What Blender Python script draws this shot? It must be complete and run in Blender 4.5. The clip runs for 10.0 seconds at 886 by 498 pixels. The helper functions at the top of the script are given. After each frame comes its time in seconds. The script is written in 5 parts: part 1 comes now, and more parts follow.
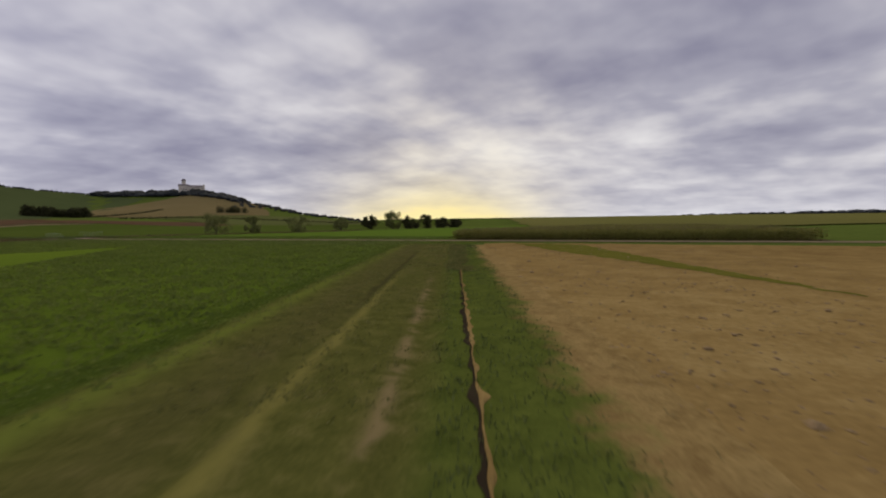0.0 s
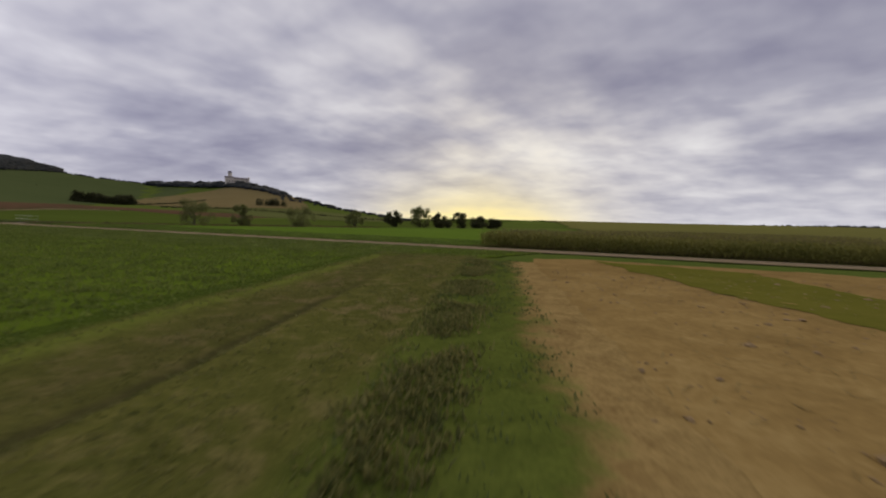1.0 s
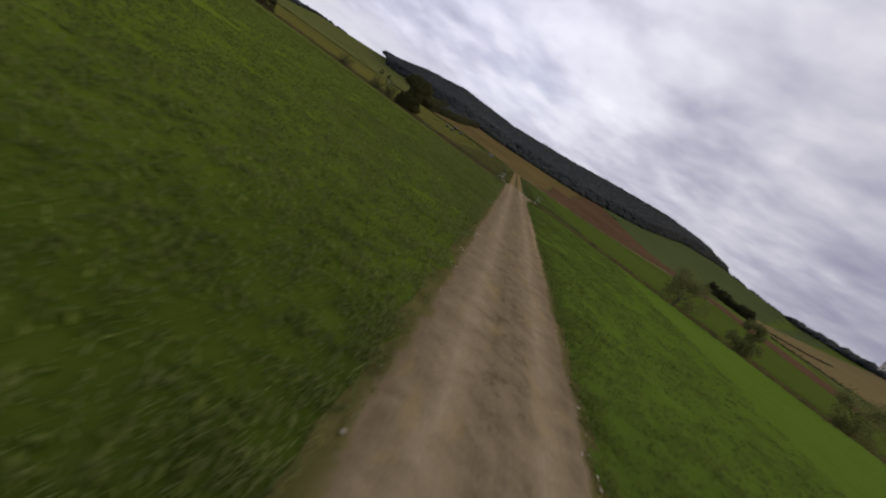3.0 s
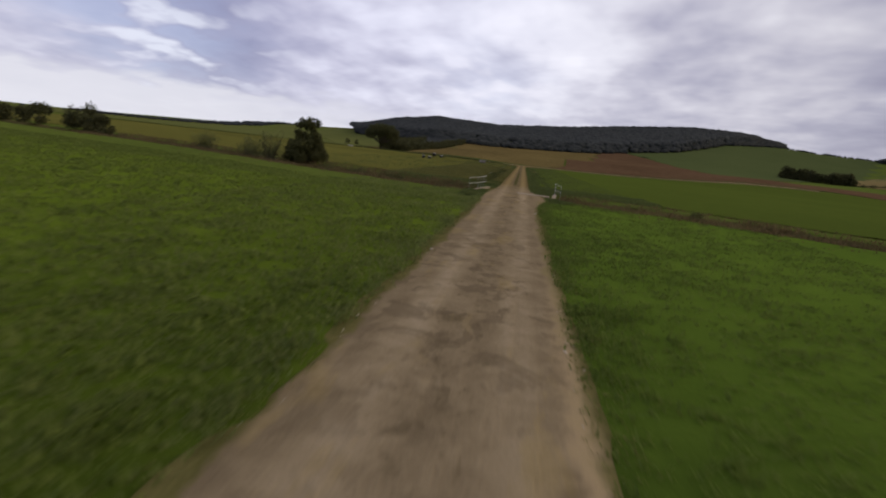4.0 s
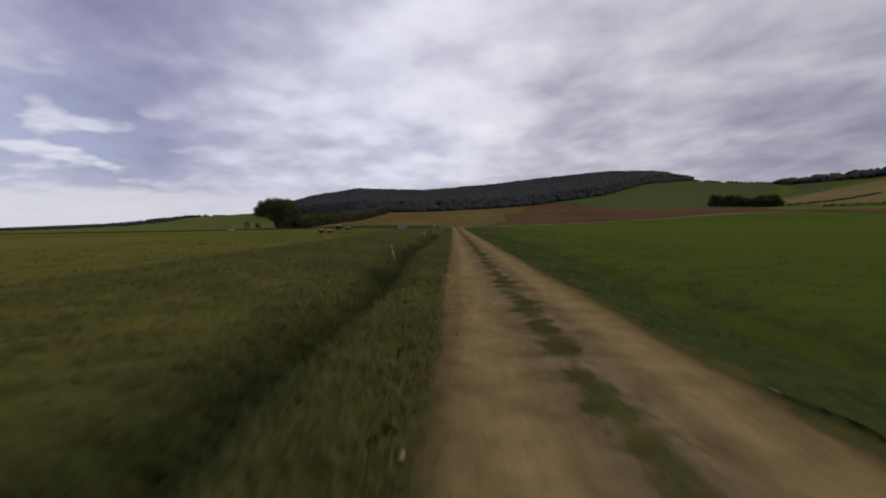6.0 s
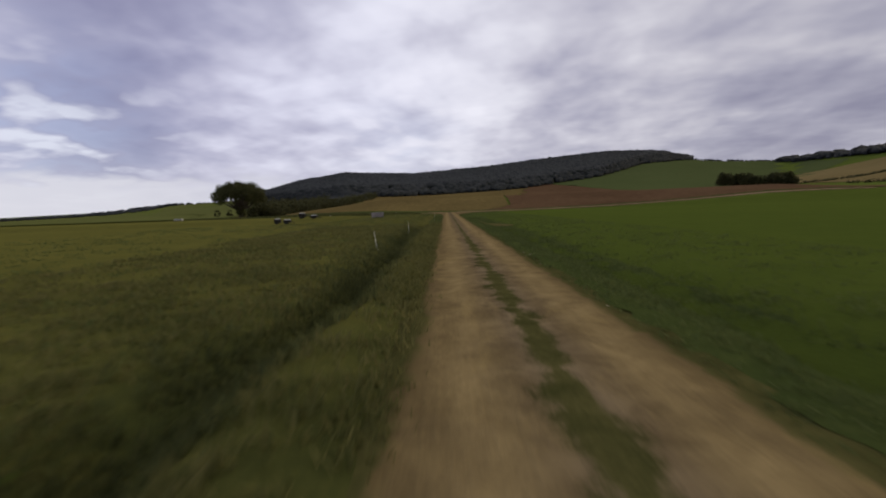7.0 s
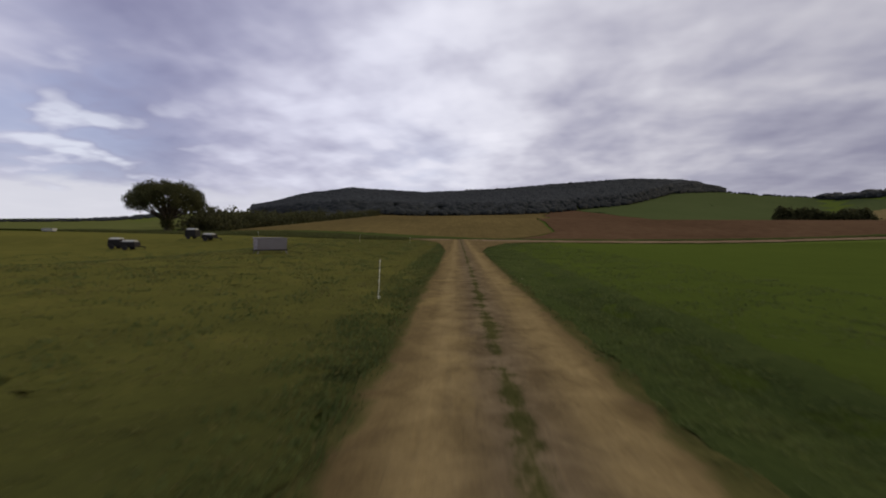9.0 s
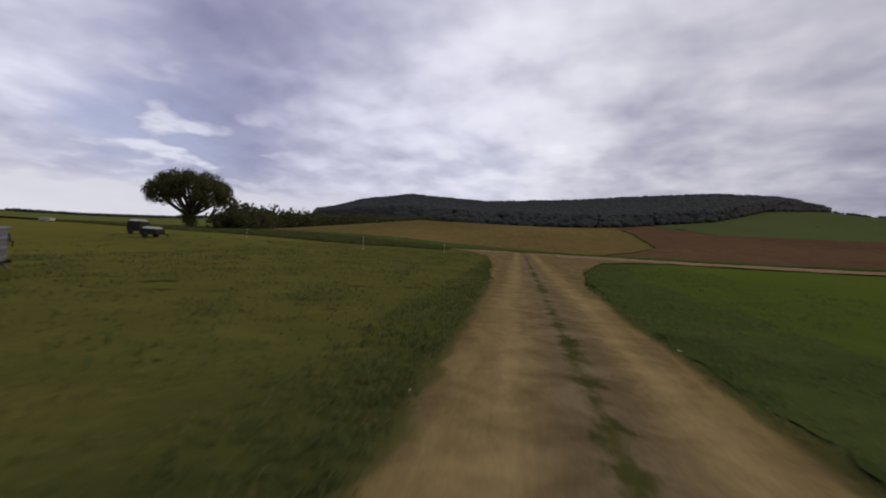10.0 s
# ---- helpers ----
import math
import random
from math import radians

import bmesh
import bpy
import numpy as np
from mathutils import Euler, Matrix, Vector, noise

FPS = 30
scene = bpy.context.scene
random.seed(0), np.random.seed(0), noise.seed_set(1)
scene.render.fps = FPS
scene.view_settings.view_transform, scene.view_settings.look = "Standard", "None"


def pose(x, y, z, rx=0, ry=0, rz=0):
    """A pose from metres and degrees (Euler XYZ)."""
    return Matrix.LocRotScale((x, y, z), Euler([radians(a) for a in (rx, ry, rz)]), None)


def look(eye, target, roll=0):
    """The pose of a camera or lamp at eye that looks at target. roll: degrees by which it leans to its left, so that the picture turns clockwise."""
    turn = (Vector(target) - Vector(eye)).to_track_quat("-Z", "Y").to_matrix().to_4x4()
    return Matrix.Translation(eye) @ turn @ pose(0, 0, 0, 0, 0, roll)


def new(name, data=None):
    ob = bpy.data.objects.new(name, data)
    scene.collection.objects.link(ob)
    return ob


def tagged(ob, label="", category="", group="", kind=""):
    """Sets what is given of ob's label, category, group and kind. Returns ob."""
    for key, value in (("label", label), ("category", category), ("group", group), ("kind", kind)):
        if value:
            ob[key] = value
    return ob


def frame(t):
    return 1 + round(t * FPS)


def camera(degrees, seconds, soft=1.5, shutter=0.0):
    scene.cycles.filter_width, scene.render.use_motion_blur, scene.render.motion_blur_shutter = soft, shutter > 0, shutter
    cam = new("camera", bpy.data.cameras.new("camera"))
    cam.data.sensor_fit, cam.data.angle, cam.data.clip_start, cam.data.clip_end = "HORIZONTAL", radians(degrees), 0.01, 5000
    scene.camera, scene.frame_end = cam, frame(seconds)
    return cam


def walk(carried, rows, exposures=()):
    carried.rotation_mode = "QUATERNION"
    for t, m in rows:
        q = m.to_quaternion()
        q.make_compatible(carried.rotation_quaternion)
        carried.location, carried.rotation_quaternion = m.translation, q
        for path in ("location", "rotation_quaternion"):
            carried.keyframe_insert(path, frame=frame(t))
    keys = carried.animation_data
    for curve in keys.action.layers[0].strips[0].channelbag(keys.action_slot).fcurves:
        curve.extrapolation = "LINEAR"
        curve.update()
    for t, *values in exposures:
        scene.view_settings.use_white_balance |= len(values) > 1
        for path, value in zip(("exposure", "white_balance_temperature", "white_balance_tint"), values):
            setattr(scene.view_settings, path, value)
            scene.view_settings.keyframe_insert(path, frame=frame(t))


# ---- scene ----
LENS = 89.75
PATH = [
    (0.0, -60.10, -49.40, 2.79, 86.38, 0.57, -72.88),
    (0.5, -47.56, -46.43, 2.51, 86.27, 0.92, -72.52),
    (1.0, -35.87, -43.79, 2.21, 86.43, -1.64, -67.50),
    (1.5, -25.52, -41.10, 2.00, 86.08, -10.14, -53.91),
    (2.0, -15.54, -36.89, 1.89, 85.56, -21.55, -34.24),
    (2.5, -6.46, -32.42, 2.52, 77.56, -38.57, -4.18),
    (2.7, -4.30, -31.52, 2.96, 73.52, -40.77, 6.49),
    (3.8, 0.97, -1.45, 3.20, 77.19, -10.6, 14.20),
    (4.0, 0.64, 4.64, 2.95, 77.51, -6.1, 10.18),
    (4.5, -0.38, 17.25, 2.03, 79.45, 0.63, 1.78),
    (5.0, -0.94, 28.48, 1.29, 84.64, 1.70, 1.49),
    (5.2, -1.09, 33.56, 1.21, 86.67, 2.01, 1.16),
    (6.3, -1.27, 64.18, 1.85, 86.47, 0.87, 1.26),
    (6.5, -1.20, 69.22, 1.90, 84.90, 1.89, 0.38),
    (7.0, -1.04, 83.29, 1.81, 84.55, 1.97, 0.31),
    (7.5, -0.73, 96.55, 1.77, 87.26, -2.31, 2.72),
    (8.0, -0.48, 109.05, 1.83, 87.46, -2.53, 2.59),
    (8.6, -0.51, 124.52, 1.91, 87.23, -1.13, 1.86),
    (9.0, -0.57, 135.19, 1.94, 87.41, -0.88, 1.81),
    (9.5, -0.64, 147.08, 1.75, 88.05, -2.14, 3.67),
    (10.0, -0.72, 157.99, 1.52, 88.42, -3.37, 9.61),
]
EXPOSURE = [(0.0, 0.0), (2.7, 0.05), (4.5, 0.10), (5.2, 0.05), (6.3, -0.12), (7.0, -0.02), (8.0, -0.04), (10.0, -0.05)]
SKY_STRENGTH = 1.02

cam = camera(LENS, 10.0, 2.0, 0.14)
walk(cam, [(r[0], pose(*r[1:])) for r in PATH], EXPOSURE)

# ---- sky and sun: a broken overcast evening sky, low sun behind cloud ----
SUN_AZ, SUN_EL = radians(71.0), radians(24.0)


def wire(nt, a, b):
    nt.links.new(a, b)


def nmath(nt, op, a, b=None, c=None, clamp=False):
    n = nt.nodes.new("ShaderNodeMath")
    n.operation, n.use_clamp = op, clamp
    for i, v in enumerate((a, b, c)):
        if v is None:
            continue
        if isinstance(v, (int, float)):
            n.inputs[i].default_value = v
        else:
            nt.links.new(v, n.inputs[i])
    return n.outputs[0]


def nmix(nt, fac, a, b, blend="MIX"):
    n = nt.nodes.new("ShaderNodeMix")
    n.data_type, n.blend_type = "RGBA", blend
    for i, v in ((0, fac), (6, a), (7, b)):
        if isinstance(v, (int, float)):
            n.inputs[i].default_value = v
        elif isinstance(v, tuple):
            n.inputs[i].default_value = (*v[:3], 1)
        else:
            nt.links.new(v, n.inputs[i])
    return n.outputs[2]


def nnoise(nt, vec, scale, detail=4.0, rough=0.5, distort=0.0):
    n = nt.nodes.new("ShaderNodeTexNoise")
    n.inputs["Scale"].default_value, n.inputs["Detail"].default_value = scale, detail
    n.inputs["Roughness"].default_value, n.inputs["Distortion"].default_value = rough, distort
    nt.links.new(vec, n.inputs["Vector"])
    return n.outputs["Fac"]


def nramp(nt, fac, stops):
    n = nt.nodes.new("ShaderNodeValToRGB")
    while len(n.color_ramp.elements) < len(stops):
        n.color_ramp.elements.new(0.5)
    for e, (p, c) in zip(n.color_ramp.elements, stops):
        e.position, e.color = p, (*c, 1) if isinstance(c, tuple) else (c, c, c, 1)
    nt.links.new(fac, n.inputs[0])
    return n.outputs[0]


def nsmooth(nt, v, lo, hi):
    n = nt.nodes.new("ShaderNodeMapRange")
    n.interpolation_type = "SMOOTHSTEP"
    wire(nt, v, n.inputs[0])
    n.inputs[1].default_value, n.inputs[2].default_value = lo, hi
    return n.outputs[0]


def heading(az, el):
    a, e = radians(az), radians(el)
    return (math.sin(a) * math.cos(e), math.cos(a) * math.cos(e), math.sin(e))


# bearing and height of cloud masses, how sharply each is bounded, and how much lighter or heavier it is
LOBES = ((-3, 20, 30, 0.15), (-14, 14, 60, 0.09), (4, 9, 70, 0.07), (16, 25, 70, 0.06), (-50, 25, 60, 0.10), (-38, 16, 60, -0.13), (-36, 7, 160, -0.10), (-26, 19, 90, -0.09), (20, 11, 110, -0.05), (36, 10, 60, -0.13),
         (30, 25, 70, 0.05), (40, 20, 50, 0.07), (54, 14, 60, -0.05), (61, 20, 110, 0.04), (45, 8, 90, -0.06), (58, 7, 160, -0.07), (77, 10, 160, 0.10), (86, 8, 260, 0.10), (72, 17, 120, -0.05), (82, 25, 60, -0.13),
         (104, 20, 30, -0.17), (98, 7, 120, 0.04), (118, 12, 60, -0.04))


def make_world():
    w = bpy.data.worlds.new("world")
    scene.world = w
    w.use_nodes = True
    nt = w.node_tree
    nt.nodes.clear()
    tc = nt.nodes.new("ShaderNodeTexCoord")
    way = tc.outputs["Generated"]
    sep = nt.nodes.new("ShaderNodeSeparateXYZ")
    wire(nt, way, sep.inputs[0])
    x, y, z = sep.outputs
    up = nmath(nt, "MAXIMUM", z, 0.0)

    def vadd(a, b, scale):
        n = nt.nodes.new("ShaderNodeVectorMath")
        n.operation = "MULTIPLY_ADD"
        wire(nt, b, n.inputs[0])
        n.inputs[1].default_value = scale
        wire(nt, a, n.inputs[2])
        return n.outputs[0]

    def swirl(vec, scale, detail):
        n = nt.nodes.new("ShaderNodeTexNoise")
        n.inputs["Scale"].default_value, n.inputs["Detail"].default_value = scale, detail
        wire(nt, vec, n.inputs["Vector"])
        c = nt.nodes.new("ShaderNodeVectorMath")
        c.operation = "SUBTRACT"
        wire(nt, n.outputs["Color"], c.inputs[0])
        c.inputs[1].default_value = (0.5, 0.5, 0.5)
        return c.outputs[0]

    # the cloud sheet, flattened towards the horizon as a layer overhead is
    far = nmath(nt, "DIVIDE", 1.0, nmath(nt, "ADD", up, 0.22))
    sheet = nt.nodes.new("ShaderNodeCombineXYZ")
    wire(nt, nmath(nt, "MULTIPLY", x, far), sheet.inputs[0])
    wire(nt, nmath(nt, "MULTIPLY", y, far), sheet.inputs[1])
    sheet = vadd(sheet.outputs[0], swirl(sheet.outputs[0], 1.8, 2.0), (0.14, 0.14, 0.0))
    big = nnoise(nt, sheet, 1.25, 3.0, 0.5)
    puff = nnoise(nt, sheet, 3.4, 3.5, 0.44)
    shift = nt.nodes.new("ShaderNodeVectorMath")
    shift.operation = "ADD"
    wire(nt, sheet, shift.inputs[0])
    shift.inputs[1].default_value = (0.04 * math.sin(SUN_AZ), 0.04 * math.cos(SUN_AZ), 0)
    lit = nmath(nt, "SUBTRACT", puff, nnoise(nt, shift.outputs[0], 3.4, 3.5, 0.44))
    v = nmath(nt, "ADD", nmath(nt, "MULTIPLY", big, 0.66), nmath(nt, "ADD", nmath(nt, "MULTIPLY", puff, 0.37), nmath(nt, "MULTIPLY", lit, 0.16)))

    # cloud masses, their borders broken up
    unit = nt.nodes.new("ShaderNodeVectorMath")
    unit.operation = "NORMALIZE"
    wire(nt, vadd(way, swirl(sheet, 2.2, 3.5), (0.24, 0.24, 0.09)), unit.inputs[0])

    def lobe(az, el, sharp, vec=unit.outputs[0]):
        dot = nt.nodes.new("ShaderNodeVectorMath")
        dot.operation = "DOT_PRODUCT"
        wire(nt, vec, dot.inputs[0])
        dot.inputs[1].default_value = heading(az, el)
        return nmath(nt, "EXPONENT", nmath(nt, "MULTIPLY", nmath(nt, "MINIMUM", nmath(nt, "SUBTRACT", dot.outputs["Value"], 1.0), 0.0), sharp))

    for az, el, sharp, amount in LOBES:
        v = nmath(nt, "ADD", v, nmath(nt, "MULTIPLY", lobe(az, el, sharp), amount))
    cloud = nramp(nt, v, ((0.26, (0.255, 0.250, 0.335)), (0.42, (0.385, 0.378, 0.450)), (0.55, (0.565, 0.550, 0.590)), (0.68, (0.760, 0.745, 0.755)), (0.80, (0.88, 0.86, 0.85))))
    # cooler light on the side away from the sun
    cloud = nmix(nt, lobe(-35, 12, 2.2, way), cloud, nmix(nt, 1.0, cloud, (0.950, 0.977, 1.17), "MULTIPLY"))
    sky = nt.nodes.new("ShaderNodeTexSky")
    sky.sky_type, sky.sun_disc = "NISHITA", False
    sky.sun_elevation, sky.sun_rotation = SUN_EL, SUN_AZ
    blue = nmix(nt, 1.0, sky.outputs[0], (0.12, 0.12, 0.12), "MULTIPLY")
    # openings in the cloud sheet low over the plain, with white scraps in them
    gap = nmath(nt, "ADD", nmath(nt, "MULTIPLY", lobe(-42, 9, 120), 1.2), nmath(nt, "MULTIPLY", lobe(-6, 6, 160), 0.45))
    gap = nmath(nt, "MULTIPLY", gap, nmath(nt, "MULTIPLY", nmath(nt, "SUBTRACT", 0.62, puff), 6.0, None, True), None, True)
    col = nmix(nt, nmath(nt, "MULTIPLY", gap, 0.6), cloud, nmix(nt, 0.7, blue, (0.48, 0.52, 0.78)))
    scrap = nmath(nt, "MULTIPLY", lobe(-41, 7, 100), nmath(nt, "MULTIPLY", nmath(nt, "SUBTRACT", puff, 0.53), 9.0, None, True), None, True)
    col = nmix(nt, nmath(nt, "MULTIPLY", scrap, 0.75), col, (0.80, 0.84, 0.96))
    # pale clear strip along the horizon, yellow where the sun stands
    strip = nmath(nt, "EXPONENT", nmath(nt, "MULTIPLY", up, -19.0))
    ragged = nmath(nt, "MULTIPLY", strip, nmath(nt, "ADD", nmath(nt, "MULTIPLY", puff, 1.3), 0.25), None, True)
    col = nmix(nt, nmath(nt, "MULTIPLY", ragged, 0.8), col, (0.70, 0.69, 0.74))
    edge = nmath(nt, "ADD", up, nmath(nt, "MULTIPLY", nmath(nt, "SUBTRACT", puff, 0.5), 0.10))
    clear = nmath(nt, "MULTIPLY", nmath(nt, "SUBTRACT", 1.0, nsmooth(nt, edge, 0.050, 0.085)), nmath(nt, "MULTIPLY", lobe(-52, 2, 5.5, way), 1.25), None, True)
    col = nmix(nt, nmath(nt, "MULTIPLY", clear, 0.85), col, (0.72, 0.72, 0.79))
    warm = nmath(nt, "MULTIPLY", lobe(74, 4, 28, way), nmath(nt, "MULTIPLY", puff, 0.8), None, True)
    col = nmix(nt, warm, col, nmix(nt, 1.0, col, (1.12, 1.03, 0.82), "MULTIPLY"))
    glow = nmath(nt, "MULTIPLY", lobe(72, 1.5, 55, way), nmath(nt, "MULTIPLY", nmath(nt, "EXPONENT", nmath(nt, "MULTIPLY", up, -20.0)), nmath(nt, "ADD", 1.1, puff)), None, True)
    col = nmix(nt, glow, col, (1.0, 0.84, 0.41))
    bg = nt.nodes.new("ShaderNodeBackground")
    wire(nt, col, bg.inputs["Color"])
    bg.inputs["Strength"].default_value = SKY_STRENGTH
    out = nt.nodes.new("ShaderNodeOutputWorld")
    wire(nt, bg.outputs[0], out.inputs[0])


make_world()
sun = new("sun", bpy.data.lights.new("sun", "SUN"))
sun.data.energy, sun.data.angle, sun.data.color = 1.3, radians(40), (1.0, 0.80, 0.50)
sd = Vector(heading(71, 24))
sun.matrix_world = look(sd * 100, (0, 0, 0))

# ---- materials ----


def mat(name, build):
    m = bpy.data.materials.new(name)
    m.use_nodes = True
    nt = m.node_tree
    bsdf = nt.nodes["Principled BSDF"]
    geo = nt.nodes.new("ShaderNodeNewGeometry")
    build(nt, bsdf, geo)
    return m


def bump(nt, bsdf, height, strength, dist):
    b = nt.nodes.new("ShaderNodeBump")
    b.inputs["Strength"].default_value, b.inputs["Distance"].default_value = strength, dist
    wire(nt, height, b.inputs["Height"])
    wire(nt, b.outputs[0], bsdf.inputs["Normal"])


def stretched(nt, vec, sx, sy, rot=0.0):
    m = nt.nodes.new("ShaderNodeMapping")
    m.inputs["Scale"].default_value = (sx, sy, 1)
    m.inputs["Rotation"].default_value = (0, 0, rot)
    wire(nt, vec, m.inputs["Vector"])
    return m.outputs[0]


def soil_like(name, dark, mid, light, rows=0.0, rot=0.0, fine=9.0, rough=0.95, bumps=0.5, bump_dist=0.05, far=0.03, sheen=0.0):
    """A ground cover: broad drifts, patches of a metre or two, fine grain; rows: strength of drill or plough lines."""

    def build(nt, bsdf, geo):
        p = geo.outputs["Position"]
        a = nnoise(nt, p, far, 4.0, 0.6, 0.3)
        b = nnoise(nt, p, 0.55, 5.0, 0.65, 0.4)
        c = nnoise(nt, p, fine, 4.0, 0.7)
        v = nmath(nt, "ADD", nmath(nt, "MULTIPLY", a, 0.35), nmath(nt, "ADD", nmath(nt, "MULTIPLY", b, 0.4), nmath(nt, "MULTIPLY", c, 0.3)))
        if rows:
            r = nnoise(nt, stretched(nt, p, 2.2, 0.03, rot), 1.0, 3.0, 0.6)
            v = nmath(nt, "ADD", v, nmath(nt, "MULTIPLY", nmath(nt, "SUBTRACT", r, 0.5), rows))
        col = nramp(nt, v, ((0.36, dark), (0.53, mid), (0.70, light)))
        wire(nt, col, bsdf.inputs["Base Color"])
        bsdf.inputs["Roughness"].default_value = rough
        bsdf.inputs["Specular IOR Level"].default_value = 0.0
        if sheen:
            bsdf.inputs["Sheen Weight"].default_value, bsdf.inputs["Sheen Roughness"].default_value = sheen, 0.5
            bsdf.inputs["Sheen Tint"].default_value = (*(min(1.0, 12.0 * k ** 1.25) for k in light), 1)
        bump(nt, bsdf, nmath(nt, "ADD", b, nmath(nt, "MULTIPLY", c, 0.5)), bumps, bump_dist)

    return mat(name, build)


def plain(name, col, rough=0.7, var=0.25, scale=6.0, metal=0.0, bumps=0.15, bump_dist=0.01):
    def build(nt, bsdf, geo):
        p = geo.outputs["Position"]
        a = nnoise(nt, p, scale, 5.0, 0.65, 0.3)
        b = nnoise(nt, p, scale * 8, 3.0, 0.6)
        v = nmath(nt, "ADD", nmath(nt, "MULTIPLY", a, 0.7), nmath(nt, "MULTIPLY", b, 0.3))
        lo, hi = tuple(c * (1 - var) for c in col), tuple(min(1, c * (1 + var)) for c in col)
        wire(nt, nramp(nt, v, ((0.3, lo), (0.7, hi))), bsdf.inputs["Base Color"])
        bsdf.inputs["Roughness"].default_value, bsdf.inputs["Metallic"].default_value = rough, metal
        bump(nt, bsdf, v, bumps, bump_dist)

    return mat(name, build)


def leafy(name, dark, light, var_scale=0.35, thin=0.45):
    """Leaves and blades: colour drifts from clump to clump and from leaf to leaf."""

    def build(nt, bsdf, geo):
        a = nnoise(nt, geo.outputs["Position"], var_scale, 3.0, 0.6)
        v = nmath(nt, "ADD", nmath(nt, "MULTIPLY", a, 0.7), nmath(nt, "MULTIPLY", geo.outputs["Random Per Island"], 0.4))
        col = nramp(nt, v, ((0.25, dark), (0.85, light)))
        wire(nt, col, bsdf.inputs["Base Color"])
        bsdf.inputs["Roughness"].default_value = 0.8
        bsdf.inputs["Specular IOR Level"].default_value = 0.1
        if thin:
            # light comes through the leaf as well
            back = nt.nodes.new("ShaderNodeBsdfTranslucent")
            wire(nt, col, back.inputs["Color"])
            both = nt.nodes.new("ShaderNodeMixShader")
            both.inputs[0].default_value = thin
            wire(nt, bsdf.outputs[0], both.inputs[1])
            wire(nt, back.outputs[0], both.inputs[2])
            wire(nt, both.outputs[0], nt.nodes["Material Output"].inputs["Surface"])

    return mat(name, build)


M_MEADOW = soil_like("meadow_grass", (0.0302, 0.0445, 0.0130), (0.0504, 0.0703, 0.0162), (0.0755, 0.0933, 0.0212), sheen=0.12)
M_LUSH = soil_like("lush_crop", (0.0244, 0.0384, 0.0061), (0.0388, 0.0578, 0.0081), (0.0559, 0.0755, 0.0113), rows=0.10, rot=radians(-17), sheen=0.32)
M_CLOVER = soil_like("lush_meadow", (0.0246, 0.0426, 0.0066), (0.0392, 0.0644, 0.0102), (0.0565, 0.0818, 0.0144), sheen=0.26)
M_BRIGHT = soil_like("young_green_crop", (0.0191, 0.0280, 0.0077), (0.0294, 0.0418, 0.0091), (0.0422, 0.0539, 0.0123), rows=0.12, rot=0.0, sheen=0.25)
M_PASTURE = soil_like("grazed_pasture", (0.0153, 0.0212, 0.0096), (0.0346, 0.0422, 0.0135), (0.0802, 0.0738, 0.0220), sheen=0.20)
M_REED = soil_like("reed_and_shaded_floor", (0.0397, 0.0371, 0.0161), (0.0727, 0.0634, 0.0253), (0.1190, 0.0929, 0.0403))
M_EARTH = soil_like("dry_tilled_earth", (0.1515, 0.0989, 0.0349), (0.2424, 0.1634, 0.0589), (0.3463, 0.2518, 0.1008), rows=0.05, rot=radians(-16.7), fine=6.0, bumps=0.8)
M_PLOUGH = soil_like("reddish_ploughed_soil", (0.0643, 0.0403, 0.0224), (0.0988, 0.0609, 0.0347), (0.1356, 0.0873, 0.0490), rows=0.15, rot=radians(70))
M_STUBBLE = soil_like("yellow_stubble", (0.0794, 0.0606, 0.0254), (0.1191, 0.0909, 0.0359), (0.1732, 0.1299, 0.0494), rows=0.25, rot=radians(12))
M_TAN = soil_like("tan_hill_field", (0.120, 0.095, 0.040), (0.165, 0.130, 0.058), (0.200, 0.160, 0.075), far=0.008)
M_OLIVE = soil_like("olive_hill_field", (0.0553, 0.0641, 0.0212), (0.0774, 0.0866, 0.0289), (0.0995, 0.1082, 0.0385), far=0.008, sheen=0.05)
M_SWELL = soil_like("yellow_olive_field", (0.105, 0.104, 0.030), (0.135, 0.130, 0.038), (0.165, 0.155, 0.048), far=0.008)
# green is greyed here so that its colour holds some distance haze
M_HILLGREEN = soil_like("hazed_hill_meadow", (0.0408, 0.0546, 0.0213), (0.0568, 0.0728, 0.0281), (0.0726, 0.0882, 0.0360), far=0.008, sheen=0.04)
M_CONCRETE = plain("weathered_concrete", (0.225, 0.178, 0.115), 0.9, 0.25, 3.0)
M_STEEL = plain("galvanised_steel", (0.24, 0.245, 0.25), 0.65, 0.15, 5.0, 0.3)
M_RAIL = plain("pale_galvanised_rail", (0.52, 0.52, 0.50), 0.55, 0.15, 5.0, 0.2)
M_SHEET = plain("grey_metal_sheet", (0.165, 0.162, 0.190), 0.55, 0.12, 2.0, 0.3)
M_PALE = plain("pale_tank_cover", (0.32, 0.33, 0.32), 0.6, 0.12, 3.0)
M_DARKMETAL = plain("rusty_dark_metal", (0.022, 0.021, 0.021), 0.9, 0.35, 6.0)
M_DARKMETAL.node_tree.nodes["Principled BSDF"].inputs["Specular IOR Level"].default_value = 0.1
M_TYRE = plain("black_tyre", (0.02, 0.02, 0.021), 0.9, 0.2, 8.0)
M_WHITE = plain("white_plastic", (0.72, 0.72, 0.66), 0.5, 0.08, 8.0)
M_WALL = plain("pale_plaster", (0.52, 0.47, 0.41), 0.9, 0.12, 0.15)
M_ROOF = plain("grey_slate", (0.13, 0.11, 0.115), 0.8, 0.2, 0.4)
